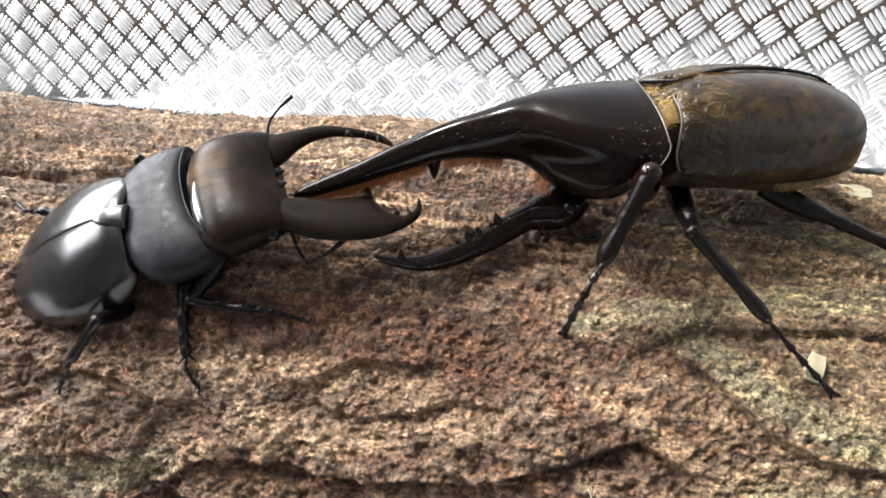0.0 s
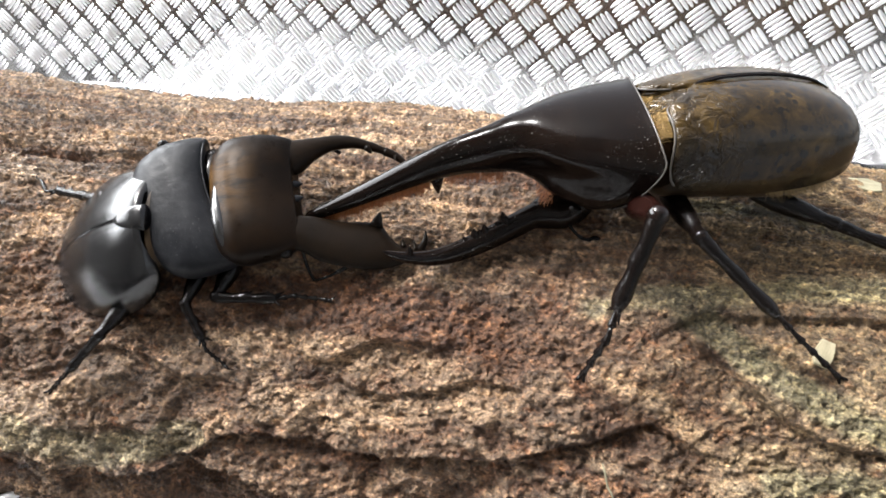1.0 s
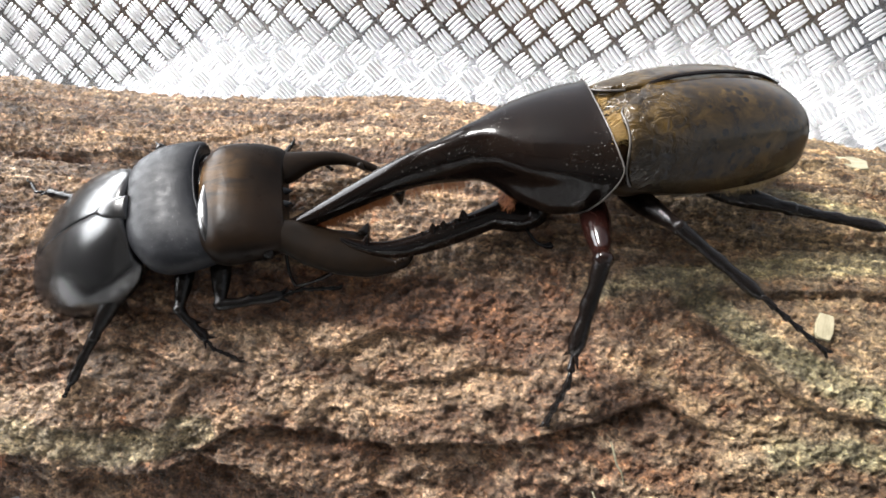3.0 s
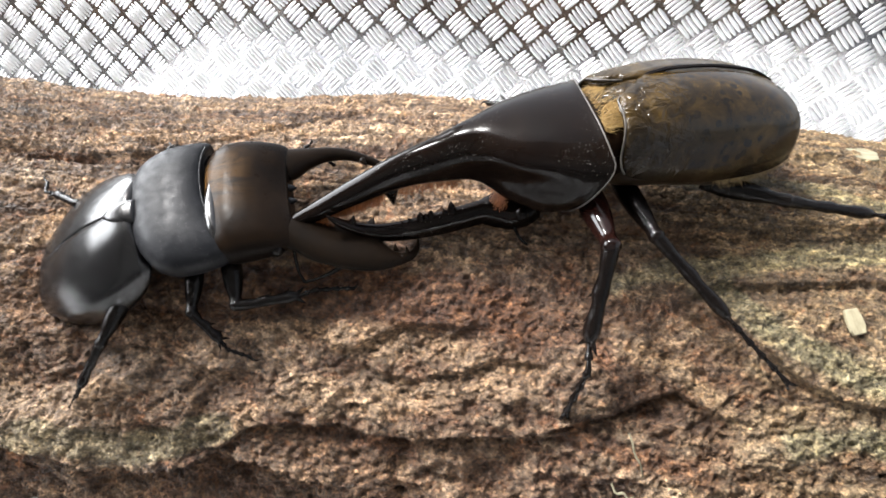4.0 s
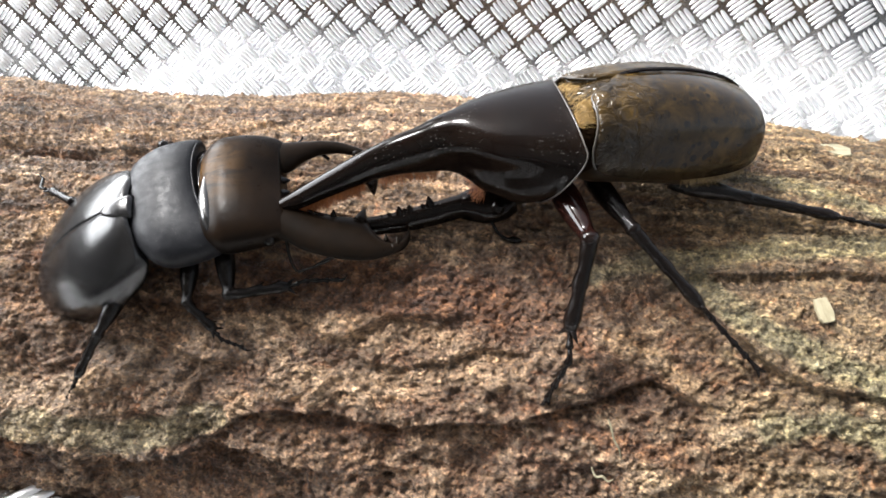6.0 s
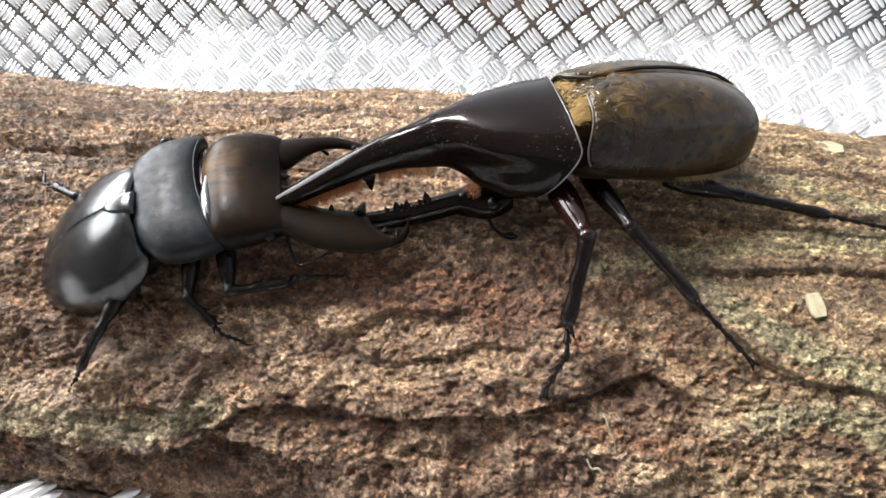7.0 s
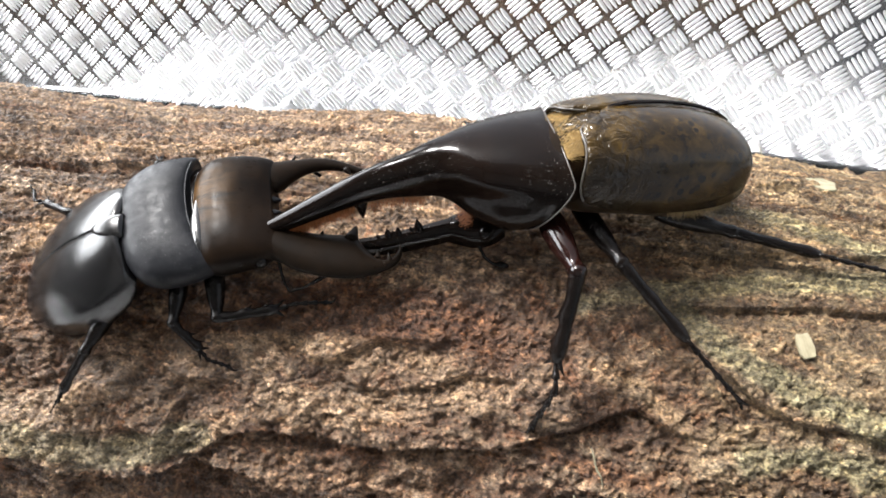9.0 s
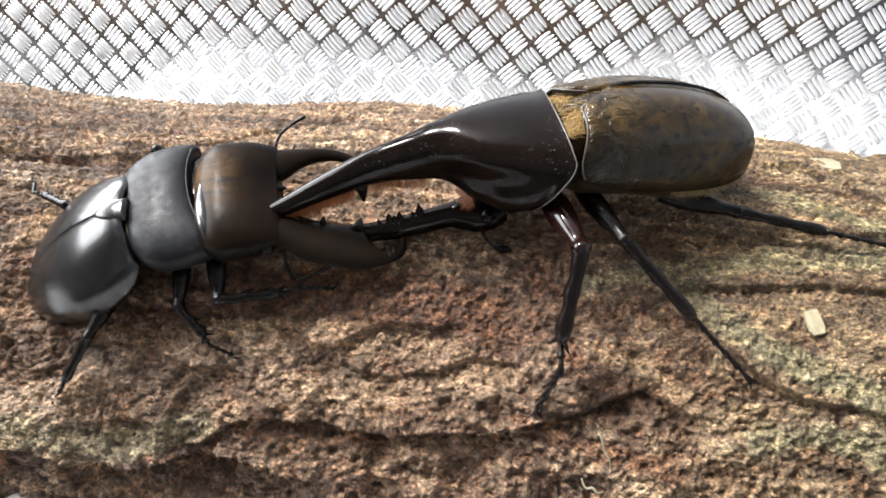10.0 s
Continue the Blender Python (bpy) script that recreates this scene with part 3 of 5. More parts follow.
def head_material():
    """Satin black with a bronze sheen painted into the colour behind the brow."""
    m, n, l, p = material("satin_head_painted_sheen")
    vec = coords(n, l)
    col = ramp(n, l, noise_tex(n, l, vec, 80, 6, 0.62, 0.5), [(0.34, (0.0030, 0.0022, 0.0018)), (0.66, (0.0085, 0.0048, 0.0026))])
    hind = ranged(n, l, axis(n, l, "X"), 0.0125, 0.001)
    mid = ranged(n, l, axis(n, l, "Y"), -0.012, 0.002)
    far = ranged(n, l, axis(n, l, "Y"), 0.016, 0.008)
    # bronze sheen of the lit hind part, put into the colour as a patch
    worn = mul(n, l, mul(n, l, mul(n, l, hind, mid), far), ranged(n, l, noise_tex(n, l, coords(n, l, (0.5, 1.6, 1)), 160, 6, 0.66, 0.6), 0.36, 0.60))
    col = mix(n, l, worn, col, (0.050, 0.026, 0.0085))
    l.new(col, p.inputs["Base Color"])
    fine = noise_tex(n, l, vec, 420, 5, 0.65)
    l.new(ranged(n, l, fine, 0.3, 0.7, 0.26, 0.42), p.inputs["Roughness"])
    p.inputs["Specular IOR Level"].default_value = 0.055
    b = bump(n, l, p, fine, 0.00016, 0.6)
    bump(n, l, p, noise_tex(n, l, vec, 60, 3, 0.5), 0.0010, 0.4, b)
    return m


def hair_material(name, colour):
    m, n, l, p = material(name)
    info = n.new("ShaderNodeNewGeometry")
    dark = tuple(c * 0.5 for c in colour)
    l.new(ramp(n, l, info.outputs["Random Per Island"], [(0.0, dark), (1.0, colour)]), p.inputs["Base Color"])
    p.inputs["Roughness"].default_value = 0.55
    return m


HORN_BLACK = chitin("polished_black_chitin", (0.0028, 0.0018, 0.0015), (0.005, 0.003, 0.0022), 0.09, 0.18, 0.0, 0.5, spec=0.11)
LEG_BLACK = chitin("glossy_black_leg", (0.0024, 0.0017, 0.0015), (0.0045, 0.003, 0.0025), 0.05, 0.14, 0.0, 0.0, scale=380.0, relief=0.0007, spec=0.16)
LEG_RED = chitin("dark_red_leg", (0.014, 0.004, 0.003), (0.005, 0.0025, 0.002), 0.06, 0.16, 0.0, 0.0, spec=0.26)
SATIN_BLACK = chitin("satin_black_shield", (0.0036, 0.0039, 0.0049), (0.0082, 0.0087, 0.0104), 0.32, 0.56, 0.0, 0.15, 420, 0.00022, 0.12, 0.26)
JAW_BROWN = chitin("satin_dark_jaw", (0.009, 0.0055, 0.0033), (0.004, 0.003, 0.0022), 0.27, 0.42, 0.0, 0.0, 420, 0.00012, 0.055)
WING_BLACK = chitin("glossy_black_wing_case", (0.003, 0.0028, 0.003), (0.0056, 0.0052, 0.0056), 0.18, 0.26, 0.0, 0.15, 300, 0.00004, 0.42)
GLOSS_BLACK = chitin("wet_black_chitin", (0.003, 0.0028, 0.003), (0.005, 0.0045, 0.0045), 0.20, 0.28, 0.0, 0.0, 500, 0.00002, 0.8)
WING_OLIVE = spotted_wing_material()
HEAD_BROWN = head_material()
BELLY = chitin("dark_belly", (0.010, 0.006, 0.0030), (0.030, 0.018, 0.008), 0.4, 0.6, spec=0.15)
# pale base colour stands in for the highlight along the rims
RIM = chitin("pale_highlight_rim", (0.03, 0.027, 0.025), (0.09, 0.08, 0.07), 0.25, 0.4)
# near-black base puts the gap's shade between shield and wing cases into the colour
GAP_FELT = chitin("shaded_gap_felt", (0.004, 0.0025, 0.0015), (0.012, 0.006, 0.0025), 0.6, 0.7, 0.0, 0.0, 900, 0.0004, 0.03)
GOLD_HAIR = hair_material("golden_hair", (0.38, 0.24, 0.07))
ORANGE_HAIR = hair_material("orange_hair", (0.36, 0.115, 0.028))
TAN_HAIR = hair_material("tan_hair", (0.34, 0.24, 0.11))

# ---- the horned rhinoceros beetle: x forward, y to its left, z up, origin where the shield meets the wing cases ----
def elytron(side):
    """One wing case: an arched shell from the seam down to its edge."""
    knots = [  # x, half width, seam height, edge height
        (4.8, 13.1, 11.5, 1.1), (3.6, 15.2, 12.9, -3.9), (-4.0, 16.8, 14.7, -5.5), (-12.5, 17.7, 15.9, -6.2), (-23.2, 18.1, 16.1, -6.1),
        (-32.4, 17.7, 15.3, -5.7), (-39.2, 17.2, 13.9, -4.6), (-43.4, 16.3, 12.5, -3.2), (-45.9, 14.9, 10.9, -1.3), (-47.1, 12.6, 8.9, 0.7), (-47.6, 7.9, 6.5, 2.5), (-47.7, 0.9, 4.9, 3.9)]
    c = curve_through(knots, 46)
    a = np.linspace(0, np.pi / 2, 22)
    rings = []
    for x, w, top, low in c:
        w = max(w, 0.2)
        out_y = 0.15 + w * np.sin(a) ** 0.74
        out_z = low + (top - low) * np.cos(a) ** 0.64
        # a low groove beside the seam
        out_z = out_z - 0.35 * np.exp(-((out_y - 1.6) / 0.6) ** 2)
        inner_y, inner_z = out_y[::-1] * 0.93 + 0.02, low + (out_z[::-1] - low) * 0.90
        y, z = np.concatenate([out_y, inner_y]), np.concatenate([out_z, inner_z])
        # towards the seam the front edge swings back round the scutellum
        back = 8.0 * np.clip((x + 12) / 16, 0, 1) ** 1.5 * np.exp(-(y / 3.6) ** 2)
        rings.append(np.stack([x - back, side * y, z + back * 0.22], 1))
    return rings


def elytron_front(side):
    """The front and lower-front edge of a wing case."""
    rings = elytron(side)
    edge = [rings[0][k] for k in range(1, 22, 3)] + [rings[k][21] for k in range(1, 5)]
    return [(p[0] + 0.15, p[1], p[2] + 0.15, 0.26) for p in edge]


def rim_sweep(y, z):
    """How far the shield's hind rim lies forward of its middle: back at the flanks, well forward below."""
    return -1.2 * np.clip(np.abs(y) / 19, 0, 1) ** 2 - 3.8 * np.clip((z + 4.0) / 8, 0, 1) + 11.0 * np.clip((4.0 - z) / 14, 0, 1) ** 1.4


def build_rhino_beetle():
    beetle = tagged(new("rhinoceros_beetle"), "huge glossy black rhinoceros beetle with olive spotted wing cases", "beetle")
    for side in (1, -1):
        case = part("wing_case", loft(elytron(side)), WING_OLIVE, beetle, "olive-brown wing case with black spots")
        part("front_rim", loft(tube_rings(elytron_front(side), 34, 8)), RIM, case, "thin pale rim")
        seam = [(x, side * 0.35, z, 0.35) for x, z in ((-5.0, 14.6), (-8.5, 15.6), (-12.5, 16.3), (-23.2, 16.6), (-32.4, 15.8), (-39.2, 14.4), (-44.6, 12.0))]
        part("seam_ridge", loft(tube_rings(seam, 24, 8)), HORN_BLACK, case)
    part("abdomen", loft(body_rings([(4, 0, -4, 9, 6, 7), (0, 0, -4.5, 12.5, 8, 8.5), (-12, 0, -5.4, 15.8, 8, 6.5), (-28, 0, -6.2, 16.4, 8, 7.0), (-39, 0, -5.8, 15.2, 5, 6), (-44, 0, -4.4, 12.0, 3, 5.0), (-47, 0, -2.6, 7.0, 1, 3.2)])), BELLY, beetle)
    part("scutellum", loft(body_rings([(6.6, 0, 8.4, 2.6, 0.5, 3), (4, 0, 9.6, 3.2, 0.5, 3), (0.6, 0, 11.4, 3.0, 0.5, 3), (-2.4, 0, 12.8, 1.9, 0.5, 3), (-5.0, 0, 13.8, 0.4, 0.3, 2)], 18, 20)), WING_OLIVE, beetle, "small brown triangle between the wing cases")
    part("waist", loft(body_rings([(14, -1.5, -1, 8, 4.4, 8), (8, -1.2, -1, 11, 6.4, 8.6), (2, -0.6, -2, 12.4, 8.6, 9.5)], 12, 32)), GAP_FELT, beetle)
    part("collar", loft(body_rings([(13.0, -1.2, 0.4, 8.0, 4.4, 4), (10.0, -1.0, 0.6, 10.4, 6.2, 4), (6.0, -0.6, 0.6, 12.4, 8.4, 4), (2.4, -0.4, 0.6, 12.6, 9.2, 4)], 14, 32)), GAP_FELT, beetle, "near-black felt under golden hair, painted dark as a shaded gap")
    rng = np.random.default_rng(5)
    roots = []
    for _ in range(4200):
        an, x = rng.uniform(0.66, 2.2), rng.uniform(2.2, 8.4)
        roots.append((x, 12.6 * signed_power(math.cos(an), 0.85) - 0.6, (9.0 - 0.12 * max(0.0, x - 3.0) ** 1.7) * abs(math.sin(an)) ** 0.85 + 0.6))
    part("golden_fringe", hairs(roots, (-1.0, 0.3, 0.3), 2.1, 0.08, 6, 0.34), GOLD_HAIR, beetle, "dense golden hair behind the shield")
    roots = [(rng.uniform(-47, -22), 0, 0) for _ in range(1500)]
    roots = [(x, rng.uniform(0.78, 1.0) * 16.8 * math.sqrt(max(0.05, 1 - ((x + 24) / 33) ** 2)), -5.8 + 3.6 * max(0.0, (-x - 34) / 20) + rng.uniform(-1.6, 0.6)) for x, _, _ in roots]
    part("belly_fringe", hairs(roots, (-0.5, 0.7, -0.8), 2.6, 0.07, 8, 0.4), TAN_HAIR, beetle, "tan hair under the wing case")

    # shield with the long upper horn
    knots = [  # x, yc, zc, half width, up, down
        (12.5, 0, 0.0, 15.2, 8.6, 10.2), (9.0, 0, 0.2, 19.9, 11.5, 13.0), (10.6, 0, 0.4, 19.9, 11.6, 13.5), (14.5, 0, 0.7, 19.5, 11.9, 14.0), (19, 0, 1.0, 18.4, 12.1, 14.2),
        (25, 0, 1.6, 15.8, 11.9, 14.0), (30, 0, 2.6, 11.8, 11.2, 12.6), (34, 0, 4.0, 8.2, 9.6, 9.6), (38, 0, 5.6, 6.0, 7.6, 8.4), (44, 0, 5.4, 4.6, 6.4, 6.8),
        (52, 0, 5.2, 3.7, 5.2, 5.2), (60, 0, 4.2, 3.2, 4.2, 4.4), (70, 0, 1.8, 2.8, 3.4, 3.5), (80, 0, -0.9, 2.4, 2.7, 2.6), (90, 0, -3.2, 1.9, 2.0, 1.9), (95.5, 0, -4.2, 1.2, 1.3, 1.2), (97, 0, -4.6, 0.3, 0.4, 0.4)]
    rings = body_rings(knots, 90, 44, 0.94)
    for r in rings:
        # the hind rim sweeps back at the flanks, the flank hollows under a ridge that runs out into the horn
        k = np.clip((26 - r[:, 0]) / 20, 0, 1)
        r[:, 0] += k * rim_sweep(r[:, 1], r[:, 2])
        hollow = np.exp(-((r[:, 2] - 1.0) / 4.4) ** 2) * np.exp(-((r[:, 0] - 33) / 14) ** 2)
        r[:, 1] *= 1 - 0.30 * hollow
    shield = part("shield", loft(rings), HORN_BLACK, beetle, "polished black shield drawn out into a long horn")
    rim = []
    for ang in np.linspace(-1.25, math.pi + 1.25, 26):
        y, z = 20.0 * signed_power(math.cos(ang), 0.94), (11.6 if math.sin(ang) > 0 else 12.9) * signed_power(math.sin(ang), 0.88)
        rim.append((9.1 + 0.85 * float(rim_sweep(y, z)), y * 1.01, z * 1.02 + 0.2, 0.19))
    part("shield_rim", loft(tube_rings(rim, 60, 8)), RIM, shield, "raised shiny rim painted pale as its highlight")
    part("horn_tooth", join(spike((59, 0, 1.0), (59.8, 0.0, -5.6), 2.3), spike((61.5, 0, 0.6), (58.6, 0.4, -1.8), 1.6)), HORN_BLACK, shield)
    roots = []
    for _ in range(4200):
        x = rng.uniform(41, 96) if rng.random() < 0.4 else rng.uniform(62, 96)
        if 57 < x < 61:
            continue
        z = np.interp(x, [41, 52, 60, 70, 80, 95], [-1.6, 0.4, 0.2, -1.2, -3.2, -5.2])
        roots.append((x, rng.uniform(-1, 1) * np.interp(x, [41, 60, 95], [3.0, 2.2, 0.9]), z))
    part("horn_brush", hairs(roots, (0.25, 0, -1), 3.0, 0.085, 9, 0.22), ORANGE_HAIR, shield, "orange hair along the underside of the horn")
    roots = [(rng.uniform(30, 33.5), rng.uniform(-6, 7.5), rng.uniform(-10.5, -6.5)) for _ in range(420)]
    part("throat_hair", hairs(roots, (0.8, 0.3, -0.5), 1.3, 0.08, 10, 0.35), ORANGE_HAIR, shield, "orange hair at the throat")

    # head with the toothed lower horn; origin at the neck
    head = part("head", loft(body_rings([(-7, 0, -1, 5, 4, 4), (-3, 0, -1.2, 6.6, 4.6, 4.8), (2, 0, -1.2, 6.2, 4.6, 4.8), (6, 0, -0.6, 4.2, 4.4, 4.2), (9, 0, 0.2, 2.6, 3.0, 3.6)], 26, 26)), HORN_BLACK, beetle, "small black head with a toothed horn")
    horn = [(4, 0, -0.6, 3.6, 4.0, 3.6), (8, 0, 0.4, 2.9, 3.3, 3.8), (14, 0, 0.2, 2.6, 3.4, 3.8), (22, 0, -0.1, 2.4, 3.6, 3.3), (30, 0, 0.3, 2.3, 3.4, 2.6), (36, 0, 1.9, 2.1, 2.6, 2.7), (41, 0, 4.4, 1.8, 2.1, 2.4), (45, 0, 7.6, 1.4, 1.6, 2.0), (47.6, 0, 10.0, 0.9, 1.3, 1.5), (49.2, 0, 12.0, 0.25, 0.4, 0.6)]
    part("lower_horn", loft(body_rings(horn, 50, 22, 0.9)), HORN_BLACK, head)
    for base, tip, r in (((16.5, 0, 2.6), (16.4, 0, 6.6), 1.7), ((18.4, 0, 2.6), (18.8, 0, 4.6), 1.2), ((22.4, 0, 2.6), (22.2, 0, 5.4), 1.5), ((23.8, 0, 2.6), (23.9, 0, 4.7), 1.2), ((25.4, 0, 2.6), (25.2, 0, 5.8), 1.5), ((28, 0, 2.6), (28.6, 0, 4.6), 1.2), ((30.2, 0, 2.6), (30.6, 0, 4.2), 1.0), ((43.6, 0, 7.0), (42.4, 0, 10.2), 1.4)):
        part("horn_tooth", spike(base, tip, r), HORN_BLACK, head)
    for side in (1, -1):
        bm = bmesh.new()
        bmesh.ops.create_uvsphere(bm, u_segments=16, v_segments=10, radius=2.0 * MM, matrix=pose(-1.5 * MM, side * 5.6 * MM, 0.6 * MM))
        part("eye", bm, LEG_BLACK, head)
        part("antenna", loft(tube_rings([(1, side * 5.2, -3, 0.5), (0, side * 8, -6, 0.45), (-2, side * 9, -8.2, 0.5), (-4.2, side * 9, -9.4, 1.1), (-6, side * 9, -10.4, 0.5)], 14, 8)), LEG_BLACK, head)
    return beetle, shield, head


def leg(beetle, name, femur_len, shin_len, r, kink, red=False, claw=2.6):
    """Thigh along +x from the hip; shin with the foot along +x from the knee, under the thigh."""
    f, s = femur_len / MM, shin_len / MM
    thigh = part(name, loft(tube_rings([(-1.5, 0, 0, r * 1.25), (f * 0.25, 0, 0, r * 1.65), (f * 0.6, 0, 0, r * 1.40), (f * 0.86, 0, 0, r * 0.95), (f + r * 0.1, 0, 0, r * 1.12), (f + r * 0.8, 0, 0, r * 0.55)], 18, 14)), LEG_RED if red else LEG_BLACK, beetle)
    t = s * 0.54
    k1, k2 = kink  # how far the end of the shin and the first joints of the foot stand out

    def out(x):
        return float(np.interp(x, (0, t, t + 0.32 * (s - t), s), (0, k1, k2, 0)))

    shin = part("shin", loft(tube_rings([(-r * 0.6, 0, 0, r * 0.75), (t * 0.08, 0, out(t * 0.08), r * 0.95), (t * 0.3, 0, r * 0.12 + out(t * 0.3), r * 0.78), (t * 0.48, 0, -r * 0.08 + out(t * 0.48), r * 0.94), (t * 0.60, 0, r * 0.08 + out(t * 0.6), r * 0.76), (t * 0.86, 0, -r * 0.06 + out(t * 0.86), r * 1.0), (t, 0, out(t), r * 0.6)], 26, 12)), LEG_BLACK, thigh)
    spurs = [spike((t * u, 0, r * 0.3 * e + out(t * u)), (t * u + 1.3 * r, e * 0.4 * r, r * 1.45 * e + out(t * u)), r * 0.40, 6) for u, e in ((0.45, -1), (0.72, -1), (0.97, 1), (0.97, -1))]
    for s_bm in spurs:
        part("spur", s_bm, LEG_BLACK, shin)
    beads, x = [], t
    k = 5
    step = (s - t) / k
    for j in range(k):
        q = 0.36 * r if j < k - 1 else 0.32 * r
        beads.append(loft(tube_rings([(x - 0.2, 0, out(x - 0.2), q * 0.7), (x + step * 0.5, 0, out(x + step * 0.5), q * 0.95), (x + step * 0.88, 0, out(x + step * 0.88), q * 1.4), (x + step, 0, out(x + step), q * 0.8)], 8, 8)))
        x += step
    beads += [loft(tube_rings([(s - 0.3, 0, 0, 0.28 * r), (s + claw * 0.5, e * claw * 0.35, 0.2, 0.2 * r), (s + claw * 0.9, e * claw * 0.45, -claw * 0.35, 0.05)], 8, 6)) for e in (1, -1)]
    part("foot", join(*beads), LEG_BLACK, shin)
    return thigh, shin


rhino, rhino_shield, rhino_head = build_rhino_beetle()

# ---- the stag beetle: origin at the middle of the shield's hind edge ----
def stag_wing_case(side):
    knots = [(1.5, 8.4, 3.6, 0.5), (0.4, 14.0, 4.6, -3.8), (-4, 17.8, 6.0, -6.0), (-12, 20.2, 6.8, -6.8), (-20, 20.6, 6.4, -7.0), (-29, 18.8, 4.8, -7.0), (-37, 15.4, 2.4, -6.8),
             (-43, 11.6, -0.4, -6.6), (-47.2, 7.0, -3.0, -6.4), (-49.2, 0.8, -5.2, -6.2)]
    c = curve_through(knots, 44)
    u = np.linspace(0, 1, 17)
    v = np.linspace(0, 1, 9)[1:]
    rings = []
    for x, w, top, low in c:
        w, drop = max(w, 0.2), top - low
        # a flat-arched back that breaks at a blunt ridge into the flank
        back_y, back_z = 0.12 + 0.89 * w * u, top - 0.47 * drop * u ** 2.3 - 0.22 * np.exp(-((0.89 * w * u - 1.0) / 0.4) ** 2)
        flank_y, flank_z = back_y[-1] + 0.11 * w * np.sin(v * np.pi / 2), back_z[-1] - (back_z[-1] - low) * (0.25 * v + 0.75 * v ** 1.6) - 0.25 * np.sin(v * np.pi)
        oy, oz = np.concatenate([back_y, flank_y]), np.concatenate([back_z, flank_z])
        y = np.concatenate([oy, oy[::-1] * 0.93 + 0.02])
        z = np.concatenate([oz, low + (oz[::-1] - low) * 0.85])
        # the hind body is turned a little to the beetle's right
        rings.append(np.stack([np.full(len(y), x) - 0.05 * side * y, side * y + 0.05 * x, z], 1))
    return loft(rings)


def jaw_height(x):
    return -1.6 - 0.30 * (x - 17)


def mandible(side):
    """A curved blade from its inner and outer edge, a tooth and a hooked tip."""
    if side < 0:  # x, inner edge, outer edge, half thickness
        rows = [(15.5, -7.0, -17.0, 3.6), (18, -7.4, -18.2, 3.5), (21.6, -8.0, -21.0, 3.3), (25.7, -9.4, -22.9, 3.1), (30, -10.6, -24.4, 2.9), (35, -11.2, -25.3, 2.7), (38.6, -12.2, -25.4, 2.5),
                (40.6, -16.4, -25.0, 2.1), (43.0, -19.6, -24.4, 1.7), (45.4, -20.6, -23.6, 1.2), (46.6, -21.0, -22.8, 0.8)]
        hook = [(44.6, -22.2, 1.5), (47.0, -21.5, 1.3), (48.8, -19.8, 1.0), (49.8, -17.6, 0.6), (50.2, -15.4, 0.1)]
        teeth = [((37.2, -13.5), (39.2, -8.8), 2.2), ((43.6, -20.0), (43.8, -17.6), 0.9), ((46.6, -21.4), (46.6, -18.6), 0.9)]
    else:
        rows = [(15.5, 6.0, 15.8, 3.2), (18.6, 5.6, 16.4, 3.0), (20.7, 6.8, 16.6, 2.7), (23.2, 9.2, 16.8, 2.3), (26.5, 11.4, 17.0, 2.0), (29.8, 12.6, 17.2, 1.8), (34.6, 12.8, 16.6, 1.6), (39.7, 11.2, 14.3, 1.5), (42.1, 10.2, 12.9, 1.4), (44.1, 9.2, 11.5, 1.2)]
        hook = [(43.1, 10.9, 1.3), (45.7, 9.2, 1.2), (47.7, 6.9, 0.9), (48.9, 4.8, 0.5), (49.5, 3.0, 0.1)]
        teeth = [((38.5, 12.2), (39.6, 9.8), 1.1), ((46.1, 8.6), (45.5, 6.8), 0.7)]
    blade = [(x, (p + q) / 2, jaw_height(x), abs(p - q) / 2, h, h) for x, p, q, h in rows]
    pieces = [loft(body_rings(blade, 36, 22, 1.0)), loft(tube_rings([(x, y, jaw_height(x), r) for x, y, r in hook], 18, 12))]
    pieces += [spike((*p, jaw_height(p[0]) + 0.6), (*q, jaw_height(q[0]) + 0.9), r) for p, q, r in teeth]
    return join(*pieces)


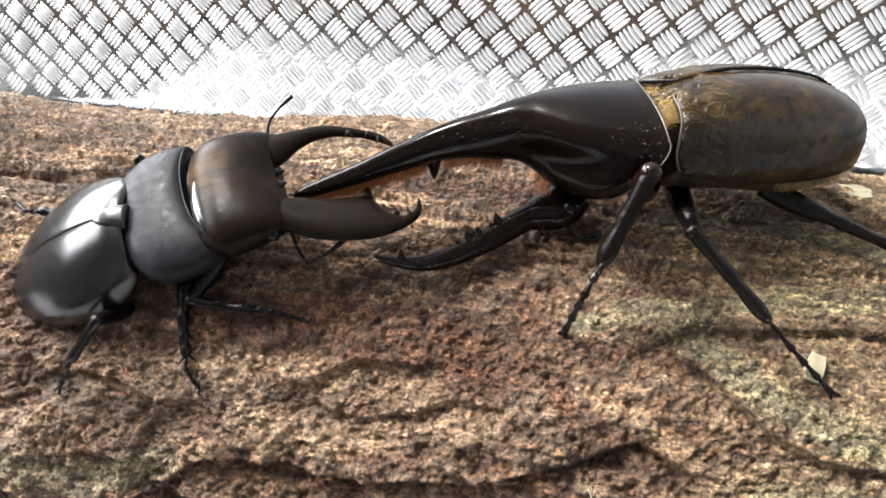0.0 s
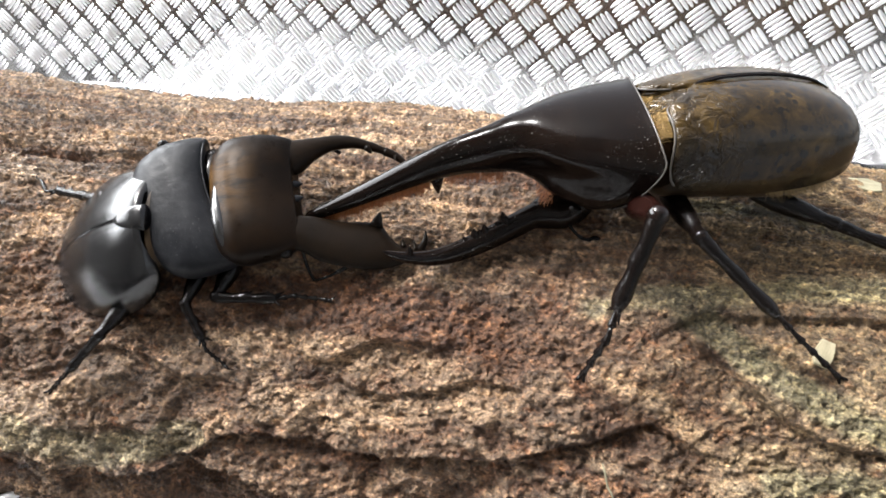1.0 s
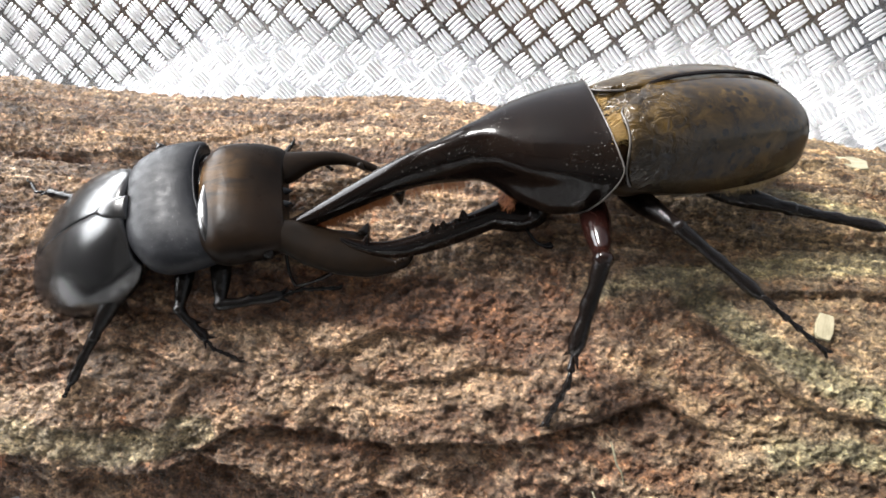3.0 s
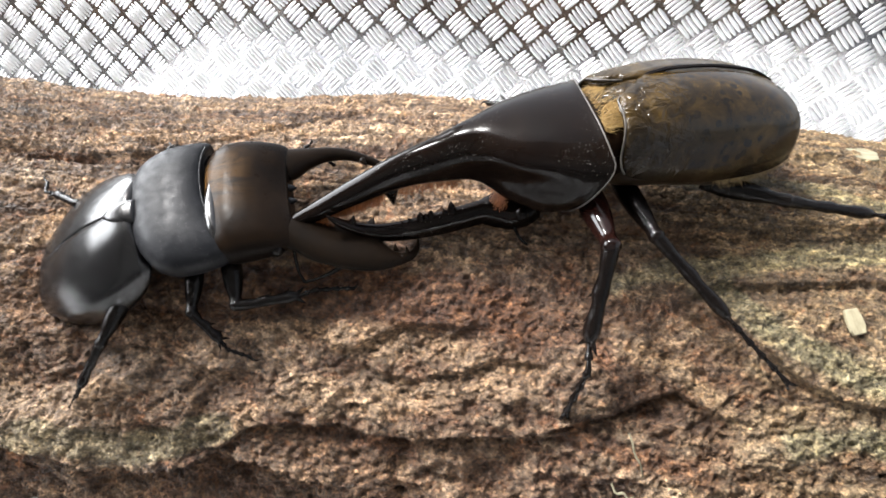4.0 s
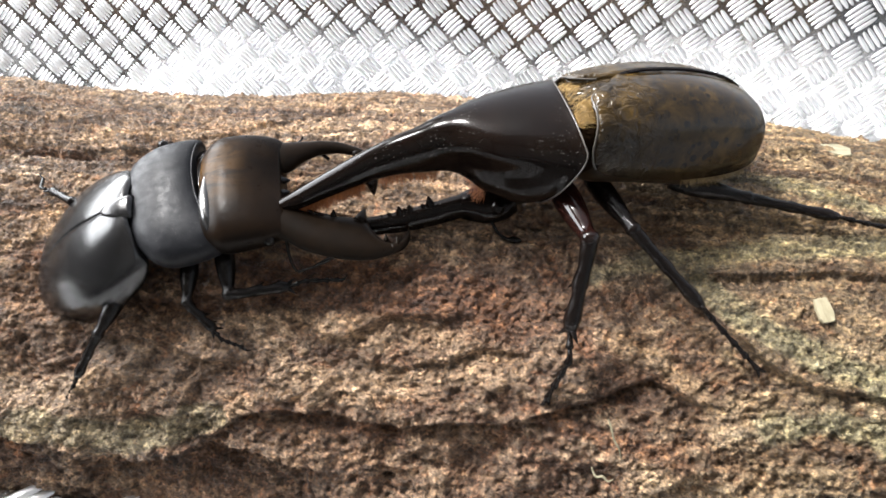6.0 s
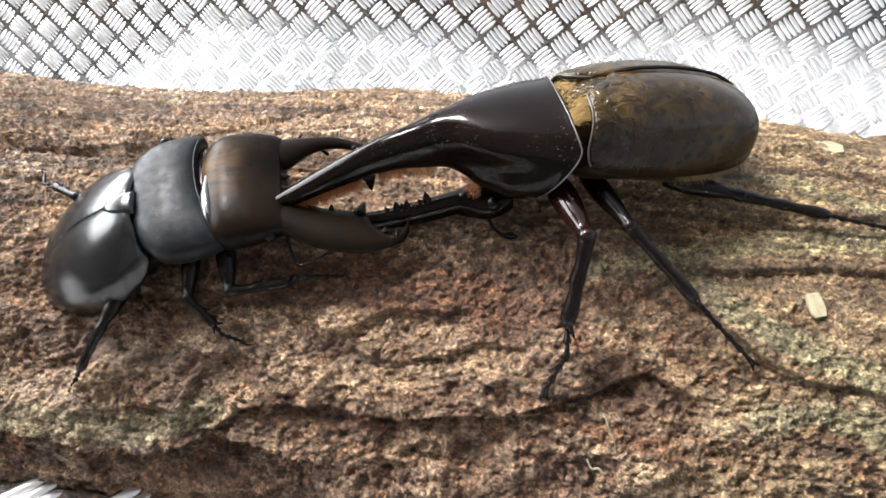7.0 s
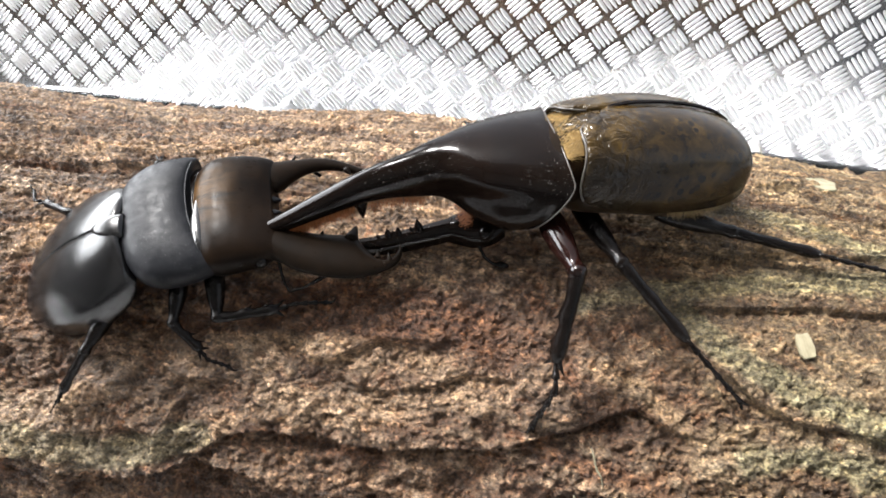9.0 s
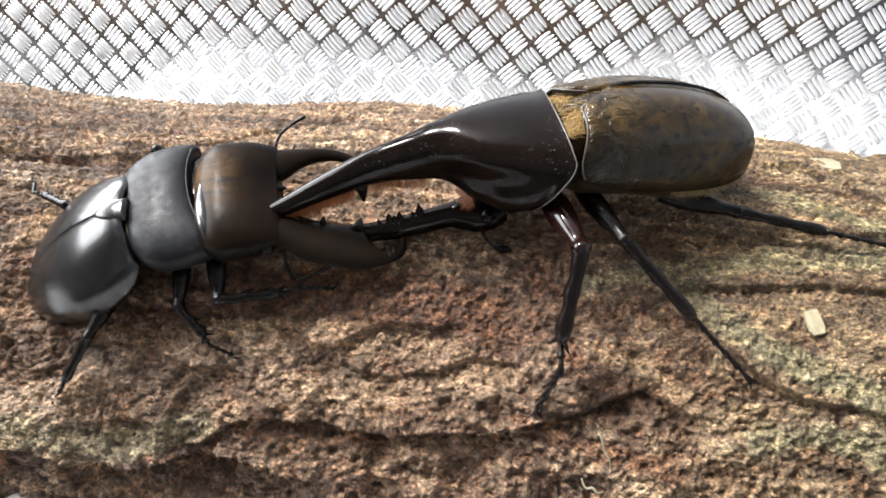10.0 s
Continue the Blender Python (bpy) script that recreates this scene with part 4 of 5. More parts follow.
def build_stag_beetle():
    beetle = tagged(new("stag_beetle"), "black stag beetle with broad head and long toothed jaws", "beetle")
    rings = body_rings([(-0.8, 0, 0, 9.5, 4.0, 4.0), (0.6, -0.4, 0, 12.6, 5.2, 5.0), (3, -0.8, 0.2, 16.4, 6.2, 6.0), (6, -1.2, 0.3, 18.8, 6.7, 6.6), (10, -1.2, 0.3, 20.4, 6.9, 6.8), (14, -1.2, 0.2, 20.6, 6.8, 6.8), (17.2, -1.0, 0, 19.8, 6.2, 6.4), (18.8, -0.8, 0, 18.6, 5.2, 5.4), (19.2, -0.8, 0, 17.0, 4.2, 4.4)], 40, 44, 0.74)
    for r in rings:
        r[:, 0] += (4.6 * (np.abs(r[:, 1]) / 19) ** 2.2 - 0.4) * np.clip((r[:, 0] - 9) / 9, 0, 1)
    shield = part("shield", loft(rings), SATIN_BLACK, beetle, "satin black shield, lightly dusted")
    edge = [(18.6 + 4.6 * (abs(y) / 19) ** 2.2, y, 5.0 * math.sqrt(max(0.0, 1 - (y / 19.3) ** 4)), 0.3) for y in np.linspace(-15.0, 15.0, 15)]
    part("front_lip", loft(tube_rings(edge, 40, 8)), SATIN_BLACK, shield)
    part("neck", loft(body_rings([(17, 0, -0.5, 14, 4.2, 5), (22, 0, -0.5, 15, 4.4, 5), (27, 0, -0.5, 14, 4.2, 5)], 10, 28)), HORN_BLACK, beetle)
    part("chest", loft(body_rings([(-10, 0, -2.5, 13, 3, 6), (-1, 0, -1.5, 12.5, 4.6, 6), (6, 0, -1.5, 13, 4, 6)], 14, 28)), LEG_BLACK, beetle)

    rear = new("hind_body")
    rear.parent = beetle
    bm = loft(body_rings([(2, 0, -3.0, 11, 5, 4), (-6, 0, -4, 14.5, 4, 5), (-20, 0, -4.4, 15, 3, 5), (-33, 0, -4.2, 11, 2, 4), (-40.5, 0, -3.8, 3, 1, 2)], 26, 28))
    me = bpy.data.meshes.new("hind_body")
    bm.to_mesh(me), bm.free(), me.materials.append(BELLY), me.shade_smooth()
    bpy.data.objects.remove(rear)
    rear = new("hind_body", me)
    rear.parent = beetle
    for side in (1, -1):
        part("wing_case", stag_wing_case(side), WING_BLACK, rear, "glossy black wing case")
    part("scutellum", loft(body_rings([(2.6, 0, 2.6, 3.6, 1.2, 2), (0.0, 0, 4.2, 3.4, 1.0, 2), (-3.0, 0, 5.6, 2.2, 0.7, 2), (-5.2, 0, 6.1, 0.5, 0.4, 1)], 14, 18)), WING_BLACK, rear)

    # head, origin at the middle of its hind edge
    rings = body_rings([(-4.2, 0, -0.4, 12.0, 3.6, 4.5), (-2.6, 0, -0.2, 15.5, 5.6, 5.6), (1, 0, 0, 18.2, 7.0, 6.4), (5, 0, 0, 18.8, 7.2, 6.6), (11, 0, -0.3, 18.4, 6.2, 6.4), (16.0, 0, -0.8, 17.2, 4.6, 5.8), (18.6, 0, -1.2, 16.0, 3.2, 4.6), (19.0, 0, -1.4, 14.6, 2.4, 3.6)], 40, 44, 0.66)
    for r in rings:
        f = np.clip((r[:, 0] - 8) / 10, 0, 1)
        r[:, 0] += f * (1.4 * (np.abs(r[:, 1]) / 17) ** 2 - 1.2)
        r[:, 2] -= f * 1.0 * np.exp(-(r[:, 1] / 7) ** 2) * (r[:, 2] > 0)
    head = part("head", loft(rings), HEAD_BROWN, beetle, "broad satin brown-black head")
    collar = []
    for y in np.linspace(-15.0, 14.5, 17):
        fat = float(np.interp(y, (-15, -12, -8, -4, 0, 4, 15), (0.6, 1.6, 2.0, 1.9, 1.3, 0.6, 0.5)))
        collar.append((-1.5 + 1.2 * (abs(y) / 16) ** 2, y, 5.4 * math.sqrt(max(0.0, 1 - (y / 17.5) ** 4)) - 0.2, fat))
    part("hind_rim", loft(tube_rings(collar, 50, 16)), GLOSS_BLACK, head, "polished hind rim")
    part("brow_teeth", join(spike((16.0, 2.2, -1.0), (20.2, 1.9, -1.6), 1.9), spike((16.0, -2.6, -1.0), (20.0, -2.2, -1.6), 1.9)), SATIN_BLACK, head)
    for side in (1, -1):
        part("jaw", mandible(side), JAW_BROWN, head, "long curved jaw with an inner tooth")
        bm = bmesh.new()
        bmesh.ops.create_uvsphere(bm, u_segments=14, v_segments=10, radius=1.9 * MM, matrix=pose(13.5 * MM, side * 17.2 * MM, -1.2 * MM))
        part("eye", bm, LEG_BLACK, head)
    near = [(17.5, -15.5, -3.2, 0.55), (17.2, -18.6, -5.6, 0.45), (17.4, -21.5, -7.6, 0.42), (18.4, -24.0, -8.8, 0.5)]
    near2 = [(18.4, -24.0, -8.8, 0.42), (22, -23.6, -9.0, 0.36), (26, -22.6, -8.8, 0.6), (29.5, -21.6, -8.2, 0.75)]
    part("antenna", join(loft(tube_rings(near, 12, 8)), loft(tube_rings(near2, 12, 8))), LEG_BLACK, head)
    # the far feeler is drawn from its own root, so that it can fold
    far = [(0, 0, 0, 0.55), (1.1, 3.0, 0.8, 0.45), (3.0, 5.5, 1.2, 0.42)]
    far2 = [(3.0, 5.5, 1.2, 0.42), (6.5, 7.1, 1.2, 0.36), (8.4, 7.8, 1.0, 0.5), (11.5, 8.5, 0.8, 0.6)]
    feeler = part("antenna", join(loft(tube_rings(far, 12, 8)), loft(tube_rings(far2, 12, 8))), LEG_BLACK, head)
    return beetle, rear, head, feeler


stag, stag_rear, stag_head, stag_feeler = build_stag_beetle()


# ---- loose bits on the bark ----
def wood_chip(name, length, width, thick, seed, label, mat, category, ragged=0.9):
    rng = np.random.default_rng(seed)
    ring = []
    for u, v in ((-1, -0.8), (-0.3, -1), (0.5, -0.92), (1, -0.7), (0.94, 0.1), (1, 0.8), (0.2, 1), (-0.6, 0.9), (-1, 0.6), (-0.93, -0.1)):
        ring.append((u * length / 2 * rng.uniform(ragged, 1.06), v * width / 2 * rng.uniform(ragged, 1.06)))
    rings = []
    for z, k in ((-0.5, 0.92), (-0.3, 1.0), (0.3, 1.0), (0.5, 0.93)):
        rings.append(np.array([(x * k, y * k, z * thick + 0.12 * thick * math.sin(x * 2.0)) for x, y in ring]))
    return tagged(part(name, loft(rings), mat, smooth=False), label, category)


def chip_material(name, dark, light):
    m, n, l, p = material(name)
    vec = coords(n, l, (0.3, 1, 1))
    l.new(ramp(n, l, noise_tex(n, l, vec, 900, 4, 0.6), [(0.3, dark), (0.7, light)]), p.inputs["Base Color"])
    p.inputs["Roughness"].default_value = 0.8
    bump(n, l, p, noise_tex(n, l, vec, 1500, 3, 0.6), 0.0002, 0.6)
    return m


CHIP = chip_material("pale_wood", (0.19, 0.165, 0.10), (0.30, 0.265, 0.175))
FLAKE = chip_material("weathered_bark_flake", (0.12, 0.108, 0.068), (0.22, 0.20, 0.13))


def on_bark(x, deg, lift, turn=0.0):
    """A pose flat on the trunk at x and angle deg, turned in its plane."""
    a = radians(deg)
    r = LOG_R + lift
    return pose(x, -r * math.sin(a), LOG_R + r * math.cos(a)) @ pose(0, 0, 0, deg, 0, 0) @ pose(0, 0, 0, 0, 0, turn)


chip = wood_chip("wood_chip", 7.0, 4.4, 1.2, 3, "small pale wood chip lying on the bark", CHIP, "wood chip")
CHIP_ROWS = [(0.0, on_bark(0.0660, 34.0, 0.0022, 70)), (2.7, on_bark(0.0660, 34.0, 0.0022, 70)), (3.8, on_bark(0.0702, 34.6, 0.0022, 105)), (10.0, on_bark(0.0702, 34.6, 0.0022, 105))]
flake = wood_chip("bark_flake", 9.0, 11.0, 1.0, 4, "pale olive flake of bark stuck on the log", FLAKE, "bark flake", 0.55)
flake.matrix_basis = on_bark(0.0880, -4.0, 0.0012, -14)

def splinter(name, knots, label, mat):
    """A thin torn sliver along rows of x (m), angle on the trunk (degrees), lift (m), half thickness (mm)."""
    pts = []
    for x, deg, lift, r in knots:
        q = on_bark(x, deg, lift).translation / MM
        pts.append((q.x, q.y, q.z, r))
    return tagged(part(name, loft(tube_rings(pts, 16, 6, 0.6)), mat), label, "splinter")


splinter("wood_splinter", [(0.0172, 54.6, 0.0000, 0.2), (0.0180, 55.8, 0.0012, 0.32), (0.0190, 57.6, 0.0010, 0.42), (0.0204, 58.8, 0.0014, 0.3), (0.0213, 60.6, 0.0008, 0.24), (0.0222, 61.4, 0.0002, 0.1)], "pale torn fibre standing off the bark", FLAKE)
splinter("wood_splinter", [(0.0140, 62.6, 0.0000, 0.2), (0.0152, 63.8, 0.0012, 0.4), (0.0170, 63.7, 0.0010, 0.5), (0.0184, 64.4, 0.0012, 0.34), (0.0200, 64.2, 0.0002, 0.1)], "pale torn fibre lying on the dark bark", FLAKE)
splinter("wood_splinter", [(0.0786, -22.0, 0.0000, 0.35), (0.0784, -22.4, 0.0035, 0.28), (0.0776, -22.8, 0.0062, 0.10)], "thin brown splinter standing on the crest", FLAKE)

# ---- what moves: seconds, place in metres, turn in degrees; parts in the space of their beetle ----
RHINO = [
    (0.0, 0.02755, -0.01935, 0.21686, 2.47, -4.83, -156.60),
    (0.5, 0.02224, -0.02568, 0.22001, 0.16, -6.55, -153.14),
    (1.0, 0.02113, -0.02750, 0.21500, -1.57, -1.71, -154.47),
    (1.5, 0.01841, -0.03230, 0.21351, -5.01, -2.97, -153.46),
    (2.0, 0.01744, -0.03294, 0.21294, -4.01, -1.81, -153.29),
    (2.5, 0.01475, -0.03458, 0.21267, -3.12, -1.06, -153.20),
    (4.0, 0.00634, -0.03214, 0.21252, -2.87, -4.01, -154.46),
    (4.5, 0.00643, -0.03143, 0.21221, -3.64, -4.75, -154.56),
    (5.0, 0.00540, -0.03220, 0.21255, -4.87, -5.25, -154.29),
    (6.5, 0.00470, -0.03355, 0.21259, -1.63, -7.11, -154.62),
    (7.0, 0.00444, -0.03416, 0.21301, -2.12, -7.04, -154.56),
    (7.5, 0.00415, -0.03462, 0.21340, -2.08, -6.76, -154.47),
    (8.0, 0.00433, -0.03427, 0.21340, -2.69, -6.93, -154.42),
    (8.5, 0.00417, -0.03462, 0.21341, -2.47, -6.90, -154.08),
    (9.0, 0.00400, -0.03496, 0.21382, -2.54, -6.63, -154.42),
    (9.5, 0.00432, -0.03366, 0.21301, -3.07, -6.72, -154.52),
    (10.0, 0.00439, -0.03357, 0.21236, -1.77, -7.11, -154.95),
]
RHINO_SHIELD = [
    (0.0, -0.00094, -0.00298, -0.00039, -3.00, 11.79, -10.24),
    (0.5, -0.00256, -0.00320, 0.00163, -8.40, 17.99, -12.47),
    (1.0, -0.00238, -0.00299, 0.00093, -6.83, 15.48, -12.74),
    (1.5, -0.00319, -0.00299, 0.00034, -3.85, 16.50, -12.62),
    (2.0, -0.00347, -0.00297, 0.00054, -5.73, 15.08, -12.78),
    (2.5, -0.00340, -0.00304, 0.00117, -7.52, 15.85, -13.02),
    (4.0, -0.00050, -0.00098, -0.00087, -6.14, 18.02, -10.43),
    (4.5, 0.00002, -0.00048, -0.00050, -5.04, 18.64, -9.81),
    (5.0, -0.00049, -0.00066, -0.00099, -3.84, 19.23, -10.73),
    (6.5, -0.00103, -0.00163, -0.00045, -3.45, 19.18, -10.63),
    (7.0, -0.00125, -0.00196, -0.00073, -3.20, 19.41, -11.27),
    (7.5, -0.00180, -0.00288, -0.00110, -3.68, 19.31, -10.86),
    (8.0, -0.00125, -0.00214, -0.00091, -3.28, 19.45, -10.58),
    (8.5, -0.00155, -0.00235, -0.00102, -3.05, 19.19, -11.15),
    (9.0, -0.00192, -0.00301, -0.00129, -3.29, 19.30, -10.63),
    (9.5, -0.00117, -0.00190, -0.00084, -2.95, 19.53, -10.73),
    (10.0, -0.00100, -0.00178, -0.00044, -4.30, 19.13, -10.72),
]
RHINO_HEAD = [
    (0.0, 0.02400, -0.00528, -0.02195, 1.55, 23.52, 9.40),
    (0.5, 0.02076, -0.00859, -0.02076, -4.32, 25.91, 4.97),
    (1.0, 0.01987, -0.00793, -0.02159, -1.38, 20.12, 6.72),
    (1.5, 0.01998, -0.00657, -0.02245, 1.57, 14.32, 8.47),
    (2.0, 0.02010, -0.00785, -0.02173, -1.40, 14.07, 5.58),
    (2.5, 0.01990, -0.00779, -0.02101, -1.79, 11.33, 8.78),
    (4.0, 0.02147, -0.00677, -0.02497, -4.11, 13.35, -3.92),
    (4.5, 0.02184, -0.00568, -0.02488, -3.22, 14.91, -4.13),
    (5.0, 0.02105, -0.00582, -0.02562, -1.68, 15.23, -4.21),
    (6.5, 0.02056, -0.00666, -0.02506, -3.06, 19.91, -9.45),
    (7.0, 0.02019, -0.00714, -0.02543, -2.65, 19.76, -9.60),
    (7.5, 0.01970, -0.00805, -0.02577, -0.92, 15.27, -2.57),
    (8.0, 0.02023, -0.00709, -0.02563, -3.16, 20.37, -10.22),
    (8.5, 0.02001, -0.00747, -0.02563, -2.94, 20.36, -10.85),
    (9.0, 0.01962, -0.00798, -0.02596, -2.78, 19.56, -9.11),
    (9.5, 0.02028, -0.00681, -0.02559, -1.92, 18.90, -7.67),
    (10.0, 0.02056, -0.00709, -0.02501, -3.52, 19.38, -8.34),
]
STAG = [
    (0.0, -0.11078, -0.04805, 0.18850, 24.26, -18.62, 25.84),
    (0.5, -0.11275, -0.05057, 0.18991, 30.15, -5.80, 40.34),
    (1.0, -0.11206, -0.05340, 0.18873, 32.19, -8.60, 31.86),
    (1.5, -0.11436, -0.05318, 0.18762, 24.81, -13.53, 21.28),
    (2.0, -0.11353, -0.05337, 0.18778, 24.24, -13.13, 21.71),
    (2.5, -0.11418, -0.05281, 0.18863, 23.10, -9.86, 20.94),
    (4.0, -0.11704, -0.05577, 0.18890, 22.49, -9.64, 22.67),
    (4.5, -0.11701, -0.05600, 0.18889, 22.91, -10.29, 22.91),
    (5.0, -0.11703, -0.05586, 0.18880, 22.35, -11.13, 23.74),
    (6.5, -0.11748, -0.05480, 0.18812, 21.31, -10.93, 23.07),
    (7.0, -0.11699, -0.05495, 0.18832, 21.87, -11.13, 22.43),
    (7.5, -0.11665, -0.05534, 0.18842, 22.33, -11.27, 22.18),
    (8.0, -0.11655, -0.05581, 0.18862, 22.65, -11.33, 22.16),
    (8.5, -0.11720, -0.05526, 0.18820, 22.14, -11.23, 22.39),
    (9.0, -0.11651, -0.05564, 0.18855, 22.49, -11.52, 21.54),
    (9.5, -0.11680, -0.05533, 0.18815, 22.02, -11.22, 22.49),
    (10.0, -0.11713, -0.05380, 0.18819, 20.89, -11.16, 22.74),
]
STAG_REAR = [
    (0.0, 0.00213, -0.00125, 0.00421, 3.02, -14.99, -15.00),
    (0.5, 0.00207, -0.00762, 0.00540, 4.52, -36.58, -28.05),
    (1.0, 0.00193, -0.00389, 0.00447, 5.25, -38.03, -20.28),
    (1.5, 0.00245, -0.00337, 0.00403, 6.50, -25.68, -14.59),
    (2.0, 0.00148, -0.00229, 0.00364, 6.69, -22.67, -13.07),
    (2.5, 0.00075, -0.00145, 0.00294, 8.08, -26.05, -11.08),
    (4.0, 0.00034, -0.00128, 0.00181, 7.12, -27.83, -10.85),
    (4.5, 0.00059, -0.00145, 0.00184, 6.44, -27.40, -11.20),
    (5.0, 0.00075, -0.00161, 0.00192, 6.44, -26.78, -11.92),
    (6.5, 0.00124, -0.00289, 0.00355, 7.21, -27.53, -11.44),
    (7.0, 0.00109, -0.00270, 0.00325, 5.68, -27.26, -10.80),
    (7.5, 0.00104, -0.00252, 0.00307, 5.34, -27.06, -10.73),
    (8.0, 0.00086, -0.00214, 0.00264, 5.35, -26.90, -10.53),
    (8.5, 0.00112, -0.00257, 0.00323, 6.11, -27.05, -10.77),
    (9.0, 0.00085, -0.00243, 0.00280, 5.38, -26.55, -10.31),
    (9.5, 0.00112, -0.00253, 0.00326, 5.51, -26.94, -11.14),
    (10.0, 0.00159, -0.00345, 0.00391, 5.59, -26.30, -10.73),
]
STAG_HEAD = [
    (0.0, 0.02581, -0.00645, 0.00504, -5.66, -0.79, -2.14),
    (0.5, 0.02341, -0.00561, 0.01002, -5.25, -23.19, -7.12),
    (1.0, 0.02341, -0.00489, 0.00306, -1.65, -11.82, -10.31),
    (1.5, 0.02403, -0.00566, 0.00230, -2.25, 0.44, -6.55),
    (2.0, 0.02367, -0.00495, 0.00159, -1.35, 1.55, -6.33),
    (2.5, 0.02358, -0.00505, 0.00133, -2.34, -1.39, -6.72),
    (4.0, 0.02263, -0.00272, -0.00040, -0.78, -1.47, -6.31),
    (4.5, 0.02291, -0.00309, 0.00029, -1.08, 0.05, -6.62),
    (5.0, 0.02271, -0.00223, -0.00049, -0.11, -0.48, -8.81),
    (6.5, 0.02429, -0.00475, 0.00198, -1.73, -2.88, -7.94),
    (7.0, 0.02349, -0.00315, -0.00028, -2.02, -3.92, -7.05),
    (7.5, 0.02329, -0.00264, -0.00097, -1.09, -5.09, -6.50),
    (8.0, 0.02345, -0.00289, -0.00078, -2.13, -4.69, -6.00),
    (8.5, 0.02386, -0.00379, 0.00053, -2.19, -4.11, -6.26),
    (9.0, 0.02322, -0.00266, -0.00108, -1.48, -4.96, -5.34),
    (9.5, 0.02358, -0.00314, -0.00043, -1.37, -5.66, -6.87),
    (10.0, 0.02432, -0.00558, 0.00184, 1.62, 0.28, -6.64),
]


# the far feeler: raised at first, then folded along the jaw and lifted now and again
RAISED, FOLDED = (0.0175, 0.0155, -0.0022, 0, -18, 0), (0.0175, 0.0150, -0.0030, 0, 38, -48)
STAG_FEELER = [(0.0, *RAISED), (0.6, *RAISED), (0.9, *FOLDED), (1.3, *FOLDED), (1.6, *RAISED), (2.0, *RAISED), (2.4, *FOLDED), (4.1, *FOLDED), (4.4, *RAISED), (4.6, *RAISED), (4.9, *FOLDED), (9.6, *FOLDED), (10.0, *RAISED)]

# legs: name, hip, knee and foot at rest (m), thickness (mm), dark red thigh, where the foot stands over time, and how far shin and foot stand out (mm)
RHINO_LEGS = []
RHINO_LEGS.append(('foreleg', (0.0013, -0.04, 0.199), (0.0072, -0.0588, 0.1947), (0.0008, -0.0763, 0.1543), 2.3, True, [(0.0, 0.008, -0.0525, 0.1763), (0.6, 0.008, -0.0525, 0.1763), (1.0, 0.0095, -0.0655, 0.1675), (1.3, 0.0008, -0.0763, 0.1543)], (1.8, 4.6)))
RHINO_LEGS.append(('middle_leg', (0.0098, -0.035, 0.2), (0.0188, -0.0524, 0.1948), (0.0543, -0.0675, 0.1642), 1.85, False, [(0.0, 0.0698, -0.058, 0.1725), (2.7, 0.0698, -0.058, 0.1725), (3.3, 0.062, -0.064, 0.172), (3.8, 0.0543, -0.0675, 0.1642)], (1.0, 1.4)))
RHINO_LEGS.append(('hind_leg', (0.0335, -0.029, 0.1975), (0.0535, -0.0322, 0.1962), (0.0985, -0.0255, 0.1880), 1.75, False, [(0.0, 0.1215, -0.0345, 0.1850), (0.6, 0.1215, -0.0345, 0.1850), (1.3, 0.1130, -0.031, 0.1862), (2.7, 0.1070, -0.0285, 0.1872), (3.8, 0.0975, -0.0251, 0.1882), (5.2, 0.0975, -0.0251, 0.1882), (6.3, 0.0996, -0.0325, 0.1863)], (0.8, 1.6)))
RHINO_LEGS.append(('foreleg', (-0.003, -0.016, 0.2), (-0.016, 0.006, 0.203), (-0.0292, 0.0190, 0.1962), 2.2, True, [(0.0, -0.0168, 0.0250, 0.1965), (2.6, -0.0168, 0.0250, 0.1965), (3.8, -0.0292, 0.0190, 0.1962)], (0, 0)))
RHINO_LEGS.append(('middle_leg', (0.014, -0.006, 0.2), (0.018, 0.018, 0.2), (0.03, 0.05, 0.175), 2.0, False, [(0.0, 0.04, 0.05, 0.175), (2.7, 0.04, 0.05, 0.175), (3.8, 0.03, 0.05, 0.175)], (0, 0)))
RHINO_LEGS.append(('hind_leg', (0.04, 0.002, 0.199), (0.06, 0.014, 0.199), (0.076, 0.042, 0.179), 1.8, False, [(0.0, 0.094, 0.042, 0.179), (2.7, 0.086, 0.042, 0.179), (3.8, 0.076, 0.042, 0.179)], (0, 0)))
STAG_LEGS = []
STAG_LEGS.append(('foreleg', (-0.0911, -0.059, 0.1815), (-0.087, -0.0687, 0.1727), (-0.0592, -0.0574, 0.1728), 1.7, False, [(0.0, -0.0592, -0.0574, 0.1728)], (0.0, -1.0)))
STAG_LEGS.append(('middle_leg', (-0.1004, -0.061, 0.179), (-0.0989, -0.071, 0.1706), (-0.0838, -0.073, 0.1584), 1.5, False, [(0.0, -0.0838, -0.073, 0.1584)], (1.2, 2.0)))
STAG_LEGS.append(('hind_leg', (-0.1185, -0.069, 0.1715), (-0.1221, -0.0791, 0.1635), (-0.1354, -0.085, 0.1409), 1.5, False, [(0.0, -0.1232, -0.0764, 0.1543), (0.6, -0.1233, -0.0764, 0.1542), (1.0, -0.134, -0.082, 0.146), (1.5, -0.1354, -0.085, 0.1409)], (2.0, 1.0)))
STAG_LEGS.append(('foreleg', (-0.099, -0.035, 0.19), (-0.09, -0.026, 0.1905), (-0.083, -0.012, 0.1915), 1.7, False, [(0.0, -0.083, -0.012, 0.1915)], (0, 0)))
